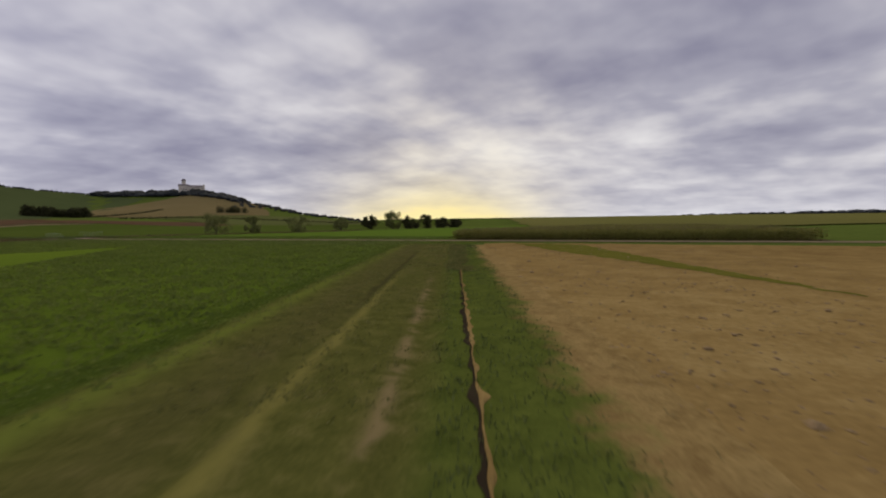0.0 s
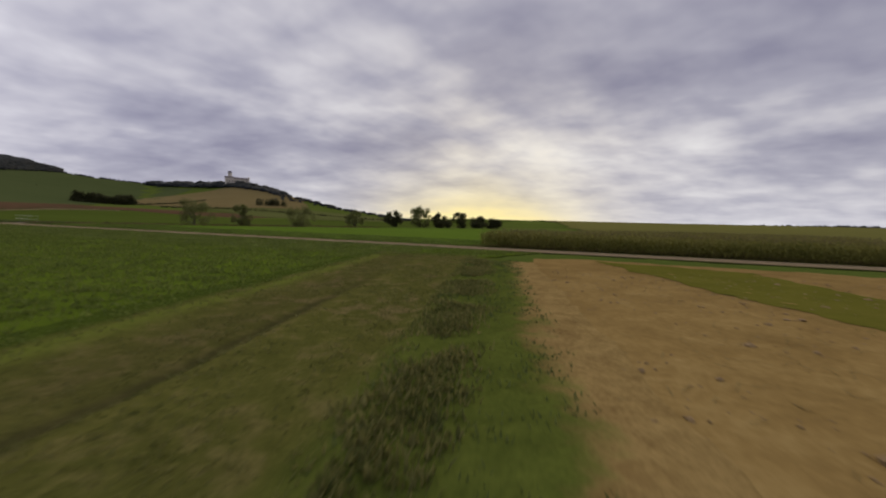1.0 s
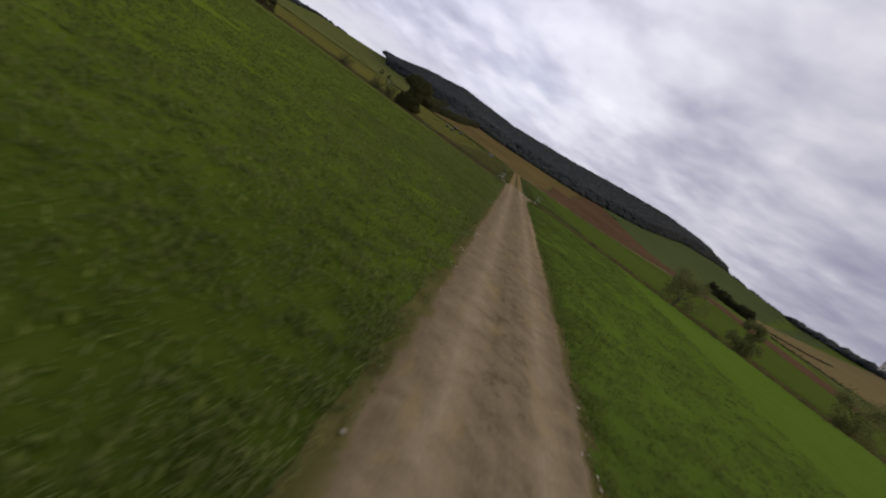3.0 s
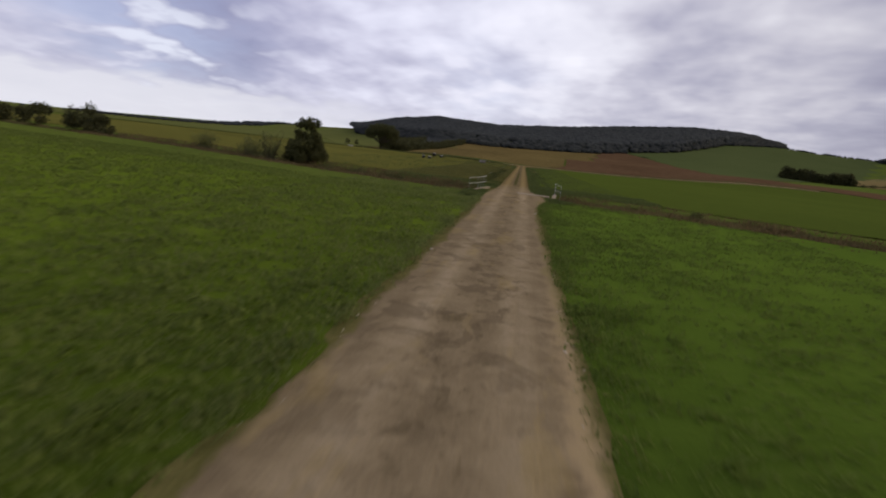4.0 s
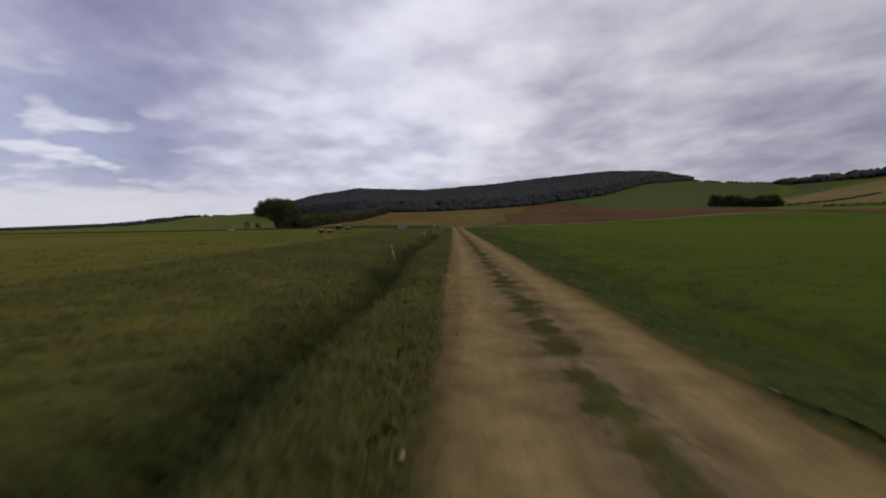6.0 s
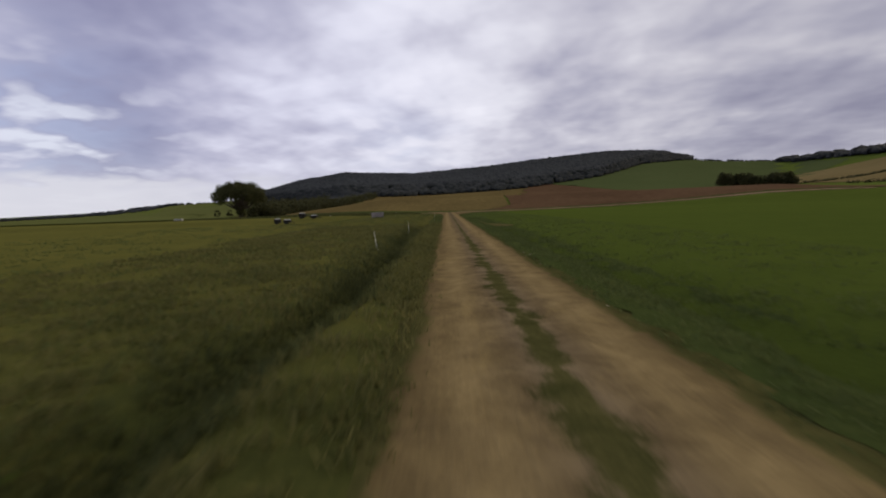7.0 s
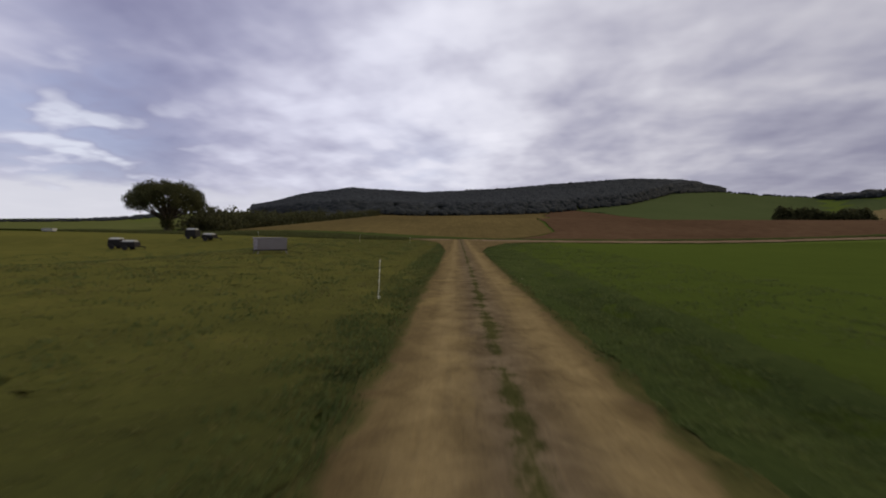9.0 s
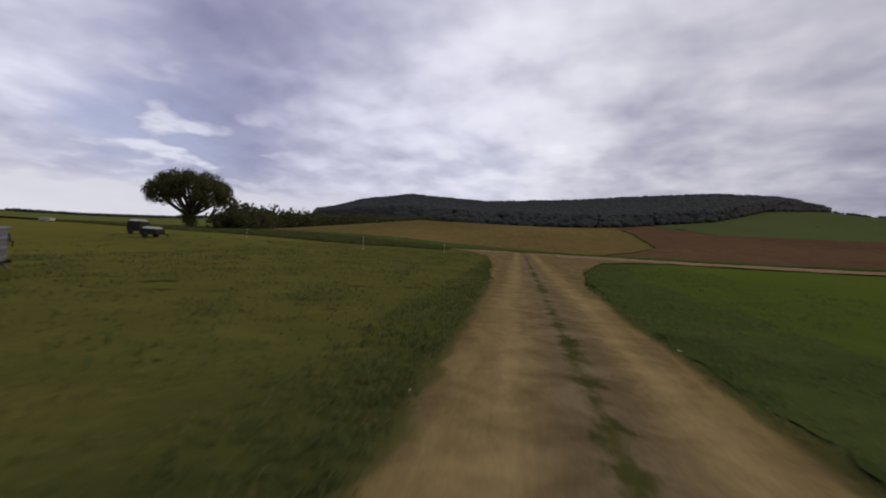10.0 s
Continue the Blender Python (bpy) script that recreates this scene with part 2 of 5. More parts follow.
M_GLASS = plain("dark_window", (0.03, 0.035, 0.045), 0.15, 0.2, 1.0)
M_BARK = plain("bark", (0.055, 0.044, 0.034), 0.95, 0.4, 3.0, bumps=0.8, bump_dist=0.04)
M_CLOD = plain("earth_clod", (0.20, 0.132, 0.056), 0.95, 0.3, 9.0)
M_STONE = plain("limestone", (0.36, 0.31, 0.24), 0.9, 0.3, 9.0)
M_LEAF_DARK = leafy("dark_foliage", (0.0327, 0.0364, 0.0190), (0.0849, 0.0855, 0.0355))
M_LEAF_OAK = leafy("tree_foliage", (0.0392, 0.0451, 0.0210), (0.1036, 0.1056, 0.0420))
M_LEAF_WILLOW = leafy("willow_foliage", (0.0900, 0.1056, 0.0336), (0.1800, 0.1920, 0.0720))
M_TWIG = leafy("bare_twigs", (0.0575, 0.0529, 0.0391), (0.1092, 0.1012, 0.0713))
# blue-grey tint puts the haze of distance into the leaf colour
M_WOOD_HAZED = leafy("hazed_woodland_canopy", (0.0166, 0.0204, 0.0227), (0.0276, 0.0318, 0.0317), 0.012, 0.0)
M_CORN = leafy("maize_leaves", (0.1123, 0.1206, 0.0253), (0.2584, 0.2368, 0.0634))
M_TASSEL = leafy("maize_tassels", (0.120, 0.105, 0.045), (0.200, 0.175, 0.080))
M_BLADE = leafy("grass_blades", (0.0825, 0.1101, 0.0343), (0.2034, 0.2314, 0.0768))
M_BLADE_CLOVER = leafy("lush_meadow_blades", (0.0635, 0.0980, 0.0206), (0.1481, 0.1920, 0.0449))
M_BLADE_CROP = leafy("crop_leaf", (0.0727, 0.1054, 0.0220), (0.1795, 0.2213, 0.0495))
M_BLADE_EDGE = leafy("verge_blades", (0.0490, 0.0715, 0.0241), (0.1335, 0.1598, 0.0537))
M_BLADE_REED = leafy("stream_reed_blades", (0.0708, 0.0574, 0.0304), (0.1898, 0.1413, 0.0721))
M_BLADE_DITCH = leafy("ditch_blades", (0.0447, 0.0562, 0.0235), (0.1297, 0.1384, 0.0473))
M_BLADE_DRY = leafy("dry_grass_blades", (0.1020, 0.1080, 0.0192), (0.2520, 0.2160, 0.0660))
M_BLADE_WEED = leafy("weed_blades", (0.0594, 0.0771, 0.0197), (0.2244, 0.2104, 0.0774), 1.2)
M_BLADE_DEAD = leafy("dead_grass_blades", (0.1430, 0.1250, 0.0495), (0.2990, 0.2438, 0.1045), 1.0)
M_BLADE_PASTURE = leafy("pasture_blades", (0.0734, 0.0855, 0.0268), (0.1802, 0.1661, 0.0603))


def bell(nt, v, mid, width):
    q = nmath(nt, "DIVIDE", nmath(nt, "SUBTRACT", v, mid), width)
    return nmath(nt, "EXPONENT", nmath(nt, "MULTIPLY", nmath(nt, "MULTIPLY", q, q), -1.0))


def farm_track():
    """Pale gravel as far as the bridge, packed brown dirt beyond; grass creeps in from the edges and along the middle of the dirt."""

    def build(nt, bsdf, geo):
        p = geo.outputs["Position"]
        sep = nt.nodes.new("ShaderNodeSeparateXYZ")
        wire(nt, p, sep.inputs[0])
        x, y = sep.outputs[0], sep.outputs[1]
        a, b, c = nnoise(nt, p, 0.35, 3.0, 0.6), nnoise(nt, p, 1.6, 5.0, 0.65, 0.5), nnoise(nt, p, 20.0, 4.0, 0.7)
        dirt = nsmooth(nt, nmath(nt, "ADD", y, nmath(nt, "MULTIPLY", nmath(nt, "SUBTRACT", b, 0.5), 22.0)), 44.0, 58.0)
        streak = nnoise(nt, stretched(nt, p, 3.0, 0.12), 1.0, 4.0, 0.6)
        v = nmath(nt, "ADD", nmath(nt, "MULTIPLY", b, 0.50), nmath(nt, "ADD", nmath(nt, "MULTIPLY", c, 0.28), nmath(nt, "MULTIPLY", streak, 0.22)))
        ax = nmath(nt, "ABSOLUTE", nmath(nt, "SUBTRACT", x, 0.08))
        v = nmath(nt, "ADD", v, nmath(nt, "MULTIPLY", nmath(nt, "SUBTRACT", bell(nt, ax, 0.85, 0.36), 0.5), 0.16))
        gravel = nramp(nt, v, ((0.34, (0.148, 0.114, 0.070)), (0.52, (0.220, 0.172, 0.108)), (0.70, (0.296, 0.238, 0.160))))
        brown = nramp(nt, v, ((0.34, (0.104, 0.076, 0.035)), (0.52, (0.182, 0.135, 0.062)), (0.70, (0.274, 0.205, 0.095))))
        col = nmix(nt, dirt, gravel, brown)
        # damp, churned patches before the bridge, faint yellow clay stains
        patch = nmath(nt, "MULTIPLY", nsmooth(nt, nnoise(nt, p, 1.1, 5.0, 0.6, 0.8), 0.53, 0.58), nmath(nt, "ADD", nmath(nt, "MULTIPLY", bell(nt, y, 38.0, 5.0), bell(nt, x, 0.7, 0.9)), nmath(nt, "ADD", 0.14, nmath(nt, "MULTIPLY", bell(nt, y, 15.0, 7.0), 0.5))), None, True)
        col = nmix(nt, nmath(nt, "MULTIPLY", patch, 0.75), col, (0.085, 0.065, 0.042))
        stain = nmath(nt, "MULTIPLY", nsmooth(nt, nnoise(nt, stretched(nt, p, 1.0, 0.35), 1.1, 4.0, 0.6, 0.4), 0.55, 0.66), 0.3)
        col = nmix(nt, stain, col, (0.285, 0.212, 0.085))
        col = nmix(nt, nmath(nt, "MULTIPLY", bell(nt, ax, 0.0, 0.50), nmath(nt, "MULTIPLY", dirt, 0.55)), col, nramp(nt, b, ((0.40, (0.108, 0.083, 0.055)), (0.60, (0.185, 0.146, 0.100)))))
        blot = nmath(nt, "MULTIPLY", nsmooth(nt, nnoise(nt, p, 2.6, 4.0, 0.6, 0.6), 0.57, 0.64), nmath(nt, "MULTIPLY", bell(nt, ax, 0.1, 0.6), 0.4))
        col = nmix(nt, blot, col, (0.062, 0.048, 0.026))
        col = nmix(nt, nmath(nt, "MULTIPLY", bell(nt, y, 40.0, 7.0), 0.35), col, nmix(nt, 1.0, col, (1.35, 1.32, 1.25), "MULTIPLY"))
        lug = nmath(nt, "MULTIPLY", nmath(nt, "SINE", nmath(nt, "MULTIPLY", y, 24.0)), nmath(nt, "SINE", nmath(nt, "MULTIPLY", x, 30.0)))
        tread = nmath(nt, "MULTIPLY", nsmooth(nt, lug, 0.1, 0.6), nmath(nt, "MULTIPLY", nmath(nt, "MULTIPLY", bell(nt, x, -0.75, 0.5), bell(nt, y, 39.0, 5.5)), 0.45))
        col = nmix(nt, tread, col, (0.115, 0.090, 0.056))
        # grass: worn and brownish before the bridge, duller green past it
        tex = nmath(nt, "ADD", nmath(nt, "MULTIPLY", b, 0.6), nmath(nt, "MULTIPLY", c, 0.4))
        g = nmix(nt, dirt, nramp(nt, tex, ((0.38, (0.062, 0.062, 0.018)), (0.62, (0.125, 0.110, 0.042)))), nramp(nt, tex, ((0.38, (0.040, 0.043, 0.014)), (0.62, (0.086, 0.080, 0.028)))))
        right = nsmooth(nt, x, -0.1, 0.1)
        flare = nmath(nt, "ADD", nmath(nt, "MULTIPLY", nmath(nt, "MULTIPLY", bell(nt, y, 40.0, 5.0), right), 1.0), nmath(nt, "MULTIPLY", nmath(nt, "MULTIPLY", bell(nt, y, 39.0, 3.5), nmath(nt, "SUBTRACT", 1.0, right)), 0.5))
        half_w = nmath(nt, "SUBTRACT", 1.68, nmath(nt, "MULTIPLY", nsmooth(nt, y, 42.0, 56.0), 0.18))
        wide = nmath(nt, "ADD", half_w, nmath(nt, "ADD", flare, nmath(nt, "MULTIPLY", nsmooth(nt, y, 168.0, 186.0), nmath(nt, "ADD", 0.6, nmath(nt, "MULTIPLY", right, 1.0)))))
        wide = nmath(nt, "ADD", wide, nmath(nt, "MULTIPLY", nsmooth(nt, y, 184.0, 200.0), 200.0))
        rag = nmath(nt, "ADD", nmath(nt, "MULTIPLY", nmath(nt, "SUBTRACT", a, 0.5), 0.5), nmath(nt, "ADD", nmath(nt, "MULTIPLY", nmath(nt, "SUBTRACT", b, 0.5), 0.75), nmath(nt, "MULTIPLY", nmath(nt, "SUBTRACT", c, 0.5), 0.30)))
        out = nsmooth(nt, nmath(nt, "ADD", nmath(nt, "SUBTRACT", nmath(nt, "ABSOLUTE", x), wide), rag), -0.10, 0.10)
        room = nmath(nt, "ADD", nmath(nt, "MULTIPLY", nsmooth(nt, y, 150.0, 80.0), 0.13), nmath(nt, "MULTIPLY", nsmooth(nt, y, 50.0, 60.0), 0.06))
        mid_m = nsmooth(nt, nmath(nt, "SUBTRACT", nmath(nt, "ADD", ax, nmath(nt, "MULTIPLY", rag, 1.15)), room), 0.10, -0.10)
        col = nmix(nt, nmath(nt, "MAXIMUM", out, nmath(nt, "MULTIPLY", mid_m, nsmooth(nt, y, 50.0, 60.0))), col, g)
        # a sandy lip along one edge
        lip = nmath(nt, "MULTIPLY", bell(nt, nmath(nt, "ADD", x, nmath(nt, "MULTIPLY", nmath(nt, "SUBTRACT", b, 0.5), 0.5)), 1.72, 0.16), nmath(nt, "MULTIPLY", bell(nt, y, 5.0, 13.0), 0.8))
        col = nmix(nt, lip, col, (0.36, 0.27, 0.16))
        wire(nt, col, bsdf.inputs["Base Color"])
        bsdf.inputs["Roughness"].default_value = 0.95
        bsdf.inputs["Specular IOR Level"].default_value = 0.0
        bump(nt, bsdf, nmath(nt, "ADD", nmath(nt, "ADD", b, streak), nmath(nt, "MULTIPLY", c, 0.6)), 0.6, 0.03)

    return mat("farm_track", build)


M_TRACK = farm_track()
M_SIDE = soil_like("dusty_side_track", (0.14, 0.10, 0.058), (0.21, 0.155, 0.092), (0.28, 0.215, 0.135))


def rutted_grass():
    """Rough grass with old ruts: bands across the line of travel, from bare earth on one side to crop on the other."""

    def build(nt, bsdf, geo):
        p = geo.outputs["Position"]
        off = nt.nodes.new("ShaderNodeVectorMath")
        off.operation = "SUBTRACT"
        wire(nt, p, off.inputs[0])
        off.inputs[1].default_value = (-50.36, -47.01, 0.0)
        dot = nt.nodes.new("ShaderNodeVectorMath")
        dot.operation = "DOT_PRODUCT"
        wire(nt, off.outputs[0], dot.inputs[0])
        dot.inputs[1].default_value = (-math.cos(radians(74.2)), math.sin(radians(74.2)), 0)
        n = dot.outputs["Value"]
        run = nt.nodes.new("ShaderNodeVectorMath")
        run.operation = "DOT_PRODUCT"
        wire(nt, off.outputs[0], run.inputs[0])
        run.inputs[1].default_value = (math.sin(radians(74.2)), math.cos(radians(74.2)), 0)
        along = run.outputs["Value"]
        a, b, c = nnoise(nt, p, 0.5, 3.0, 0.6), nnoise(nt, p, 2.0, 5.0, 0.65, 0.4), nnoise(nt, p, 14.0, 4.0, 0.7)
        rag = nmath(nt, "ADD", nmath(nt, "MULTIPLY", nmath(nt, "SUBTRACT", a, 0.5), 0.9), nmath(nt, "MULTIPLY", nmath(nt, "SUBTRACT", b, 0.5), 0.8))
        n = nmath(nt, "ADD", n, nmath(nt, "MULTIPLY", rag, 0.35))
        tex = nmath(nt, "ADD", nmath(nt, "MULTIPLY", b, 0.55), nmath(nt, "MULTIPLY", c, 0.45))
        green = nramp(nt, tex, ((0.36, (0.052, 0.068, 0.013)), (0.64, (0.104, 0.126, 0.024))))
        olive = nramp(nt, tex, ((0.36, (0.057, 0.062, 0.014)), (0.64, (0.120, 0.118, 0.030))))
        dead = nsmooth(nt, nmath(nt, "ADD", nmath(nt, "MULTIPLY", a, 0.4), nmath(nt, "MULTIPLY", b, 0.6)), 0.50, 0.62)
        olive = nmix(nt, nmath(nt, "MULTIPLY", dead, nmath(nt, "ADD", 0.15, nmath(nt, "MULTIPLY", nsmooth(nt, along, 14.0, 30.0), 0.6))), olive, nramp(nt, c, ((0.38, (0.095, 0.070, 0.032)), (0.64, (0.230, 0.175, 0.085)))))
        col = nmix(nt, nsmooth(nt, n, 0.4, 1.2), green, olive)
        # yellow-green ridge grass, paled as if lit
        col = nmix(nt, nmath(nt, "MULTIPLY", bell(nt, n, 3.1, 0.20), nmath(nt, "ADD", 0.15, nmath(nt, "MULTIPLY", nsmooth(nt, along, 16.0, 2.0), 0.6))), col, (0.190, 0.170, 0.045))
        # dark line along the groove: its shade put into the colour
        col = nmix(nt, nmath(nt, "MULTIPLY", bell(nt, n, 3.58, 0.16), nmath(nt, "MULTIPLY", nmath(nt, "MULTIPLY", nsmooth(nt, along, 0.0, 10.0), nsmooth(nt, along, 34.0, 24.0)), 0.75)), col, (0.040, 0.038, 0.016))
        col = nmix(nt, nmath(nt, "MULTIPLY", bell(nt, n, 1.45, 0.15), nmath(nt, "MULTIPLY", nsmooth(nt, nmath(nt, "ADD", a, nmath(nt, "MULTIPLY", b, 0.6)), 0.66, 0.90), nmath(nt, "MULTIPLY", nsmooth(nt, along, 15.0, 6.0), 0.85))), col, (0.21, 0.16, 0.075))
        col = nmix(nt, nmath(nt, "MULTIPLY", bell(nt, n, 4.4, 0.8), 0.35), col, (0.070, 0.060, 0.024))
        col = nmix(nt, nmath(nt, "MULTIPLY", bell(nt, n, 6.0, 0.35), 0.8), col, (0.125, 0.150, 0.026))
        crop = nramp(nt, tex, ((0.36, (0.036, 0.054, 0.009)), (0.64, (0.064, 0.090, 0.013))))
        col = nmix(nt, nsmooth(nt, n, 6.2, 6.9), col, crop)
        earth = nramp(nt, tex, ((0.36, (0.165, 0.108, 0.039)), (0.64, (0.320, 0.228, 0.089))))
        m = nmath(nt, "ADD", n, nmath(nt, "MULTIPLY", rag, 1.5))
        col = nmix(nt, nsmooth(nt, m, -1.3, -2.2), col, earth)
        wire(nt, col, bsdf.inputs["Base Color"])
        bsdf.inputs["Roughness"].default_value = 0.95
        bsdf.inputs["Specular IOR Level"].default_value = 0.0
        bump(nt, bsdf, tex, 0.7, 0.06)

    return mat("rutted_grass", build)


M_ROUGH_BAND = rutted_grass()
# ---- helpers for meshes ----


def mesh_ob(name, verts, faces, material, parent=None, label="", smooth=False):
    me = bpy.data.meshes.new(name)
    me.from_pydata(verts, [], faces)
    me.materials.append(material)
    if smooth:
        me.polygons.foreach_set("use_smooth", [True] * len(me.polygons))
    me.update()
    ob = new(name, me)
    if parent:
        ob.parent = parent
    if label:
        ob["label"] = label
    return ob


def part(name, bm, material, parent=None, label="", smooth=False):
    me = bpy.data.meshes.new(name)
    bm.to_mesh(me)
    bm.free()
    me.materials.append(material)
    if smooth:
        me.polygons.foreach_set("use_smooth", [True] * len(me.polygons))
    ob = new(name, me)
    if parent:
        ob.parent = parent
    if label:
        ob["label"] = label
    return ob


def smooth01(u):
    u = np.clip(u, 0, 1)
    return u * u * (3 - 2 * u)


# ---- the lie of the land ----
# crest of the hills round the valley: bearing from +y, height, distance
CREST = np.array([(-180, 6, 900), (-90, 6, 1300), (-60, 5, 1500), (-47, 10, 2500), (-40.5, 20, 2000), (-32.5, 25, 1200), (-22.5, 28, 800), (-18.6, 37, 700), (-13, 44, 650), (-4, 44, 700),
                  (5.6, 56, 750), (12.5, 69, 800), (20, 78, 830), (25, 74, 830), (28, 69, 850), (32, 64, 900), (38, 62, 1000), (43, 57, 850), (48.4, 54.5, 740), (52, 48, 690),
                  (57.4, 32, 611), (65, 14.5, 573), (72, 5, 600), (83, 14, 2000), (88, 16, 2000), (95, 8, 1500), (105, 3, 700), (125, 3, 700), (150, 4, 900), (180, 6, 900)], float)
HUB = (0.0, 105.0)


def stream_y(x):
    x = np.asarray(x, float)
    return 44.0 - np.where(x > 0, 0.42, 0.30) * x + 1.3 * np.sin(x * 0.11)


TRACK_DIR = np.array((math.sin(radians(74.2)), math.cos(radians(74.2))))
TRACK_POS = np.array((-50.36, -47.01))


def track_uv(x, y):
    """Along and to the left of the worn line that the first track follows."""
    dx, dy = x - TRACK_POS[0], y - TRACK_POS[1]
    return dx * TRACK_DIR[0] + dy * TRACK_DIR[1], -dx * TRACK_DIR[1] + dy * TRACK_DIR[0]


def wob(x, y, s, seed=0.0):
    return np.sin(x * s + 1.7 * np.sin(y * s * 0.7 + seed) + seed) * np.cos(y * s * 1.13 + 1.3 * np.sin(x * s * 0.6 + 2 * seed))


def land(x, y):
    x, y = np.asarray(x, float), np.asarray(y, float)
    dx, dy = x - HUB[0], y - HUB[1]
    r, az = np.hypot(dx, dy), np.degrees(np.arctan2(dx, dy))
    z1, r1 = np.interp(az, CREST[:, 0], CREST[:, 1]), np.interp(az, CREST[:, 0], CREST[:, 2])
    fore = np.interp(az, (-180, -24, -9, 40, 62, 180), (0, 0, 1, 1, 0, 0))
    near = 5.6 * fore * smooth01((r - 103) / 75)
    u = np.clip((r - 200) / (r1 - 200), 0, None)
    rise = np.where(u < 1, np.minimum(u, 1) ** 2.2, 0.45 + 0.55 * np.exp(-((u - 1) ** 2) * 5))
    z = near + (z1 - near) * rise
    # the swell behind the maize
    z = z + 4.2 * smooth01((np.hypot(x - 20, y + 60) - 90) / 140) * np.interp(az, (-180, 92, 105, 158, 172, 180), (0, 0, 1, 1, 0, 0)) * (r < 900) * smooth01((r - 150) / 80)
    z = z + wob(x, y, 0.012, 1.0) * 0.35 * smooth01((r - 160) / 200)
    # the pasture falls away a little towards the wagons
    z = z - 0.95 * smooth01((-x - 14) / 16) * smooth01((x + 170) / 50) * smooth01((y - 140) / 30) * (1 - smooth01((y - 185) / 11))
    # fine unevenness of the fields
    z = z + 0.025 * wob(x, y, 0.9, 0.3) + 0.02 * wob(x, y, 2.3, 1.1)
    # the stream, and the bank on either side of it
    ds = (y - stream_y(x)) * 0.92
    wet = np.interp(x, (-160, -120, 105, 130), (0, 1, 1, 0)) * smooth01((np.abs(x - 0.4) - 3.0) / 0.7)
    z = z - wet * 1.25 * np.exp(-(ds / 1.7) ** 2) + wet * 0.12 * np.exp(-((np.abs(ds) - 4.5) / 1.6) ** 2)
    # ditch along the track past the bridge
    along = smooth01((y - 50) / 6) * (1 - smooth01((y - 122) / 14))
    z = z - along * (0.55 + 0.12 * np.sin(y * 0.9)) * np.exp(-((x + 3.6 - 0.28 * np.sin(y * 0.21) - 0.12 * np.sin(y * 0.77)) / 0.55) ** 2) + 0.12 * along * np.exp(-((x + 2.5) / 0.45) ** 2)
    z = z - 0.22 * smooth01((y - 56) / 6) * (1 - smooth01((y - 150) / 20)) * np.exp(-((x - 3.3) / 0.7) ** 2)
    # ridges and wheel ruts beside the tilled field
    a, n = track_uv(x, y)
    inn = smooth01((x + 120) / 20) * (1 - smooth01((x + 13) / 6))
    prof = 0.03 * np.exp(-((n - 2.9) / 0.6) ** 2) - 0.12 * (1 - smooth01((a - 20) / 12)) * np.exp(-((n - 3.6) / 0.22) ** 2) - 0.07 * np.exp(-((n - 1.1) / 0.3) ** 2) + 0.10 * np.exp(-((n - 0.5) / 0.35) ** 2) + 0.05 * np.exp(-((n - 6.0) / 0.6) ** 2)
    z = z + inn * prof * (1 + 0.35 * wob(x, y, 1.1, 2.0))
    # bed of the gravel track
    w = 1.35 + np.where(x > 0, 1.0, 0.5) * np.exp(-((y - 39.5) / 5.0) ** 2) + 1.6 * np.clip((y - 178) / 30, 0, 1) ** 1.7
    bed = (1 - smooth01((np.abs(x) - w) / 0.5)) * (y < 212) * (y > -96)
    z = z * (1 - bed * (y < 200)) - 0.07 * bed
    return z


def steps(cuts):
    """Grid lines: rows of (from, to, step)."""
    out = []
    for a, b, s in cuts:
        out += list(np.arange(a, b - 1e-6, s))
    return np.array(out + [cuts[-1][1]])


def grid_mesh(name, xs, ys, material, lift=0.0, keep=None):
    gx, gy = np.meshgrid(xs, ys)
    gz = land(gx, gy) + lift
    n = len(xs)
    i = np.arange(len(ys) - 1)[:, None] * n + np.arange(n - 1)[None]
    f = np.stack([i, i + 1, i + n + 1, i + n], -1).reshape(-1, 4)
    v = np.stack([gx, gy, gz], -1).reshape(-1, 3)
    me = bpy.data.meshes.new(name)
    me.from_pydata(v.tolist(), [], f.tolist())
    me.materials.append(material)
    me.polygons.foreach_set("use_smooth", [True] * len(me.polygons))
    return new(name, me)


XS = steps(((-4800, -1200, 300), (-1200, -400, 40), (-400, -120, 14), (-120, -66, 3), (-66, -8, 0.55), (-8, -4.5, 0.4), (-4.5, 4.5, 0.25), (4.5, 10, 0.8), (10, 60, 2), (60, 140, 5), (140, 420, 14), (420, 1300, 40), (1300, 4800, 300)))
YS = steps(((-4800, -1200, 300), (-1200, -400, 40), (-400, -120, 14), (-120, -62, 3), (-62, -26, 0.45), (-26, 20, 1.2), (20, 62, 0.6), (62, 215, 1.0), (215, 330, 5), (330, 600, 14), (600, 1300, 30), (1300, 4800, 300)))
ground = tagged(grid_mesh("ground", XS, YS, M_MEADOW, -0.03), "green meadow land with stream ditch rising to hills", "ground", kind="structure")


def inside(poly, x, y):
    ok = np.zeros(x.shape, bool)
    for (x0, y0), (x1, y1) in zip(poly, poly[1:] + poly[:1]):
        cross = ((y0 > y) != (y1 > y)) & (x < (x1 - x0) * (y - y0) / (y1 - y0 + 1e-12) + x0)
        ok ^= cross
    return ok


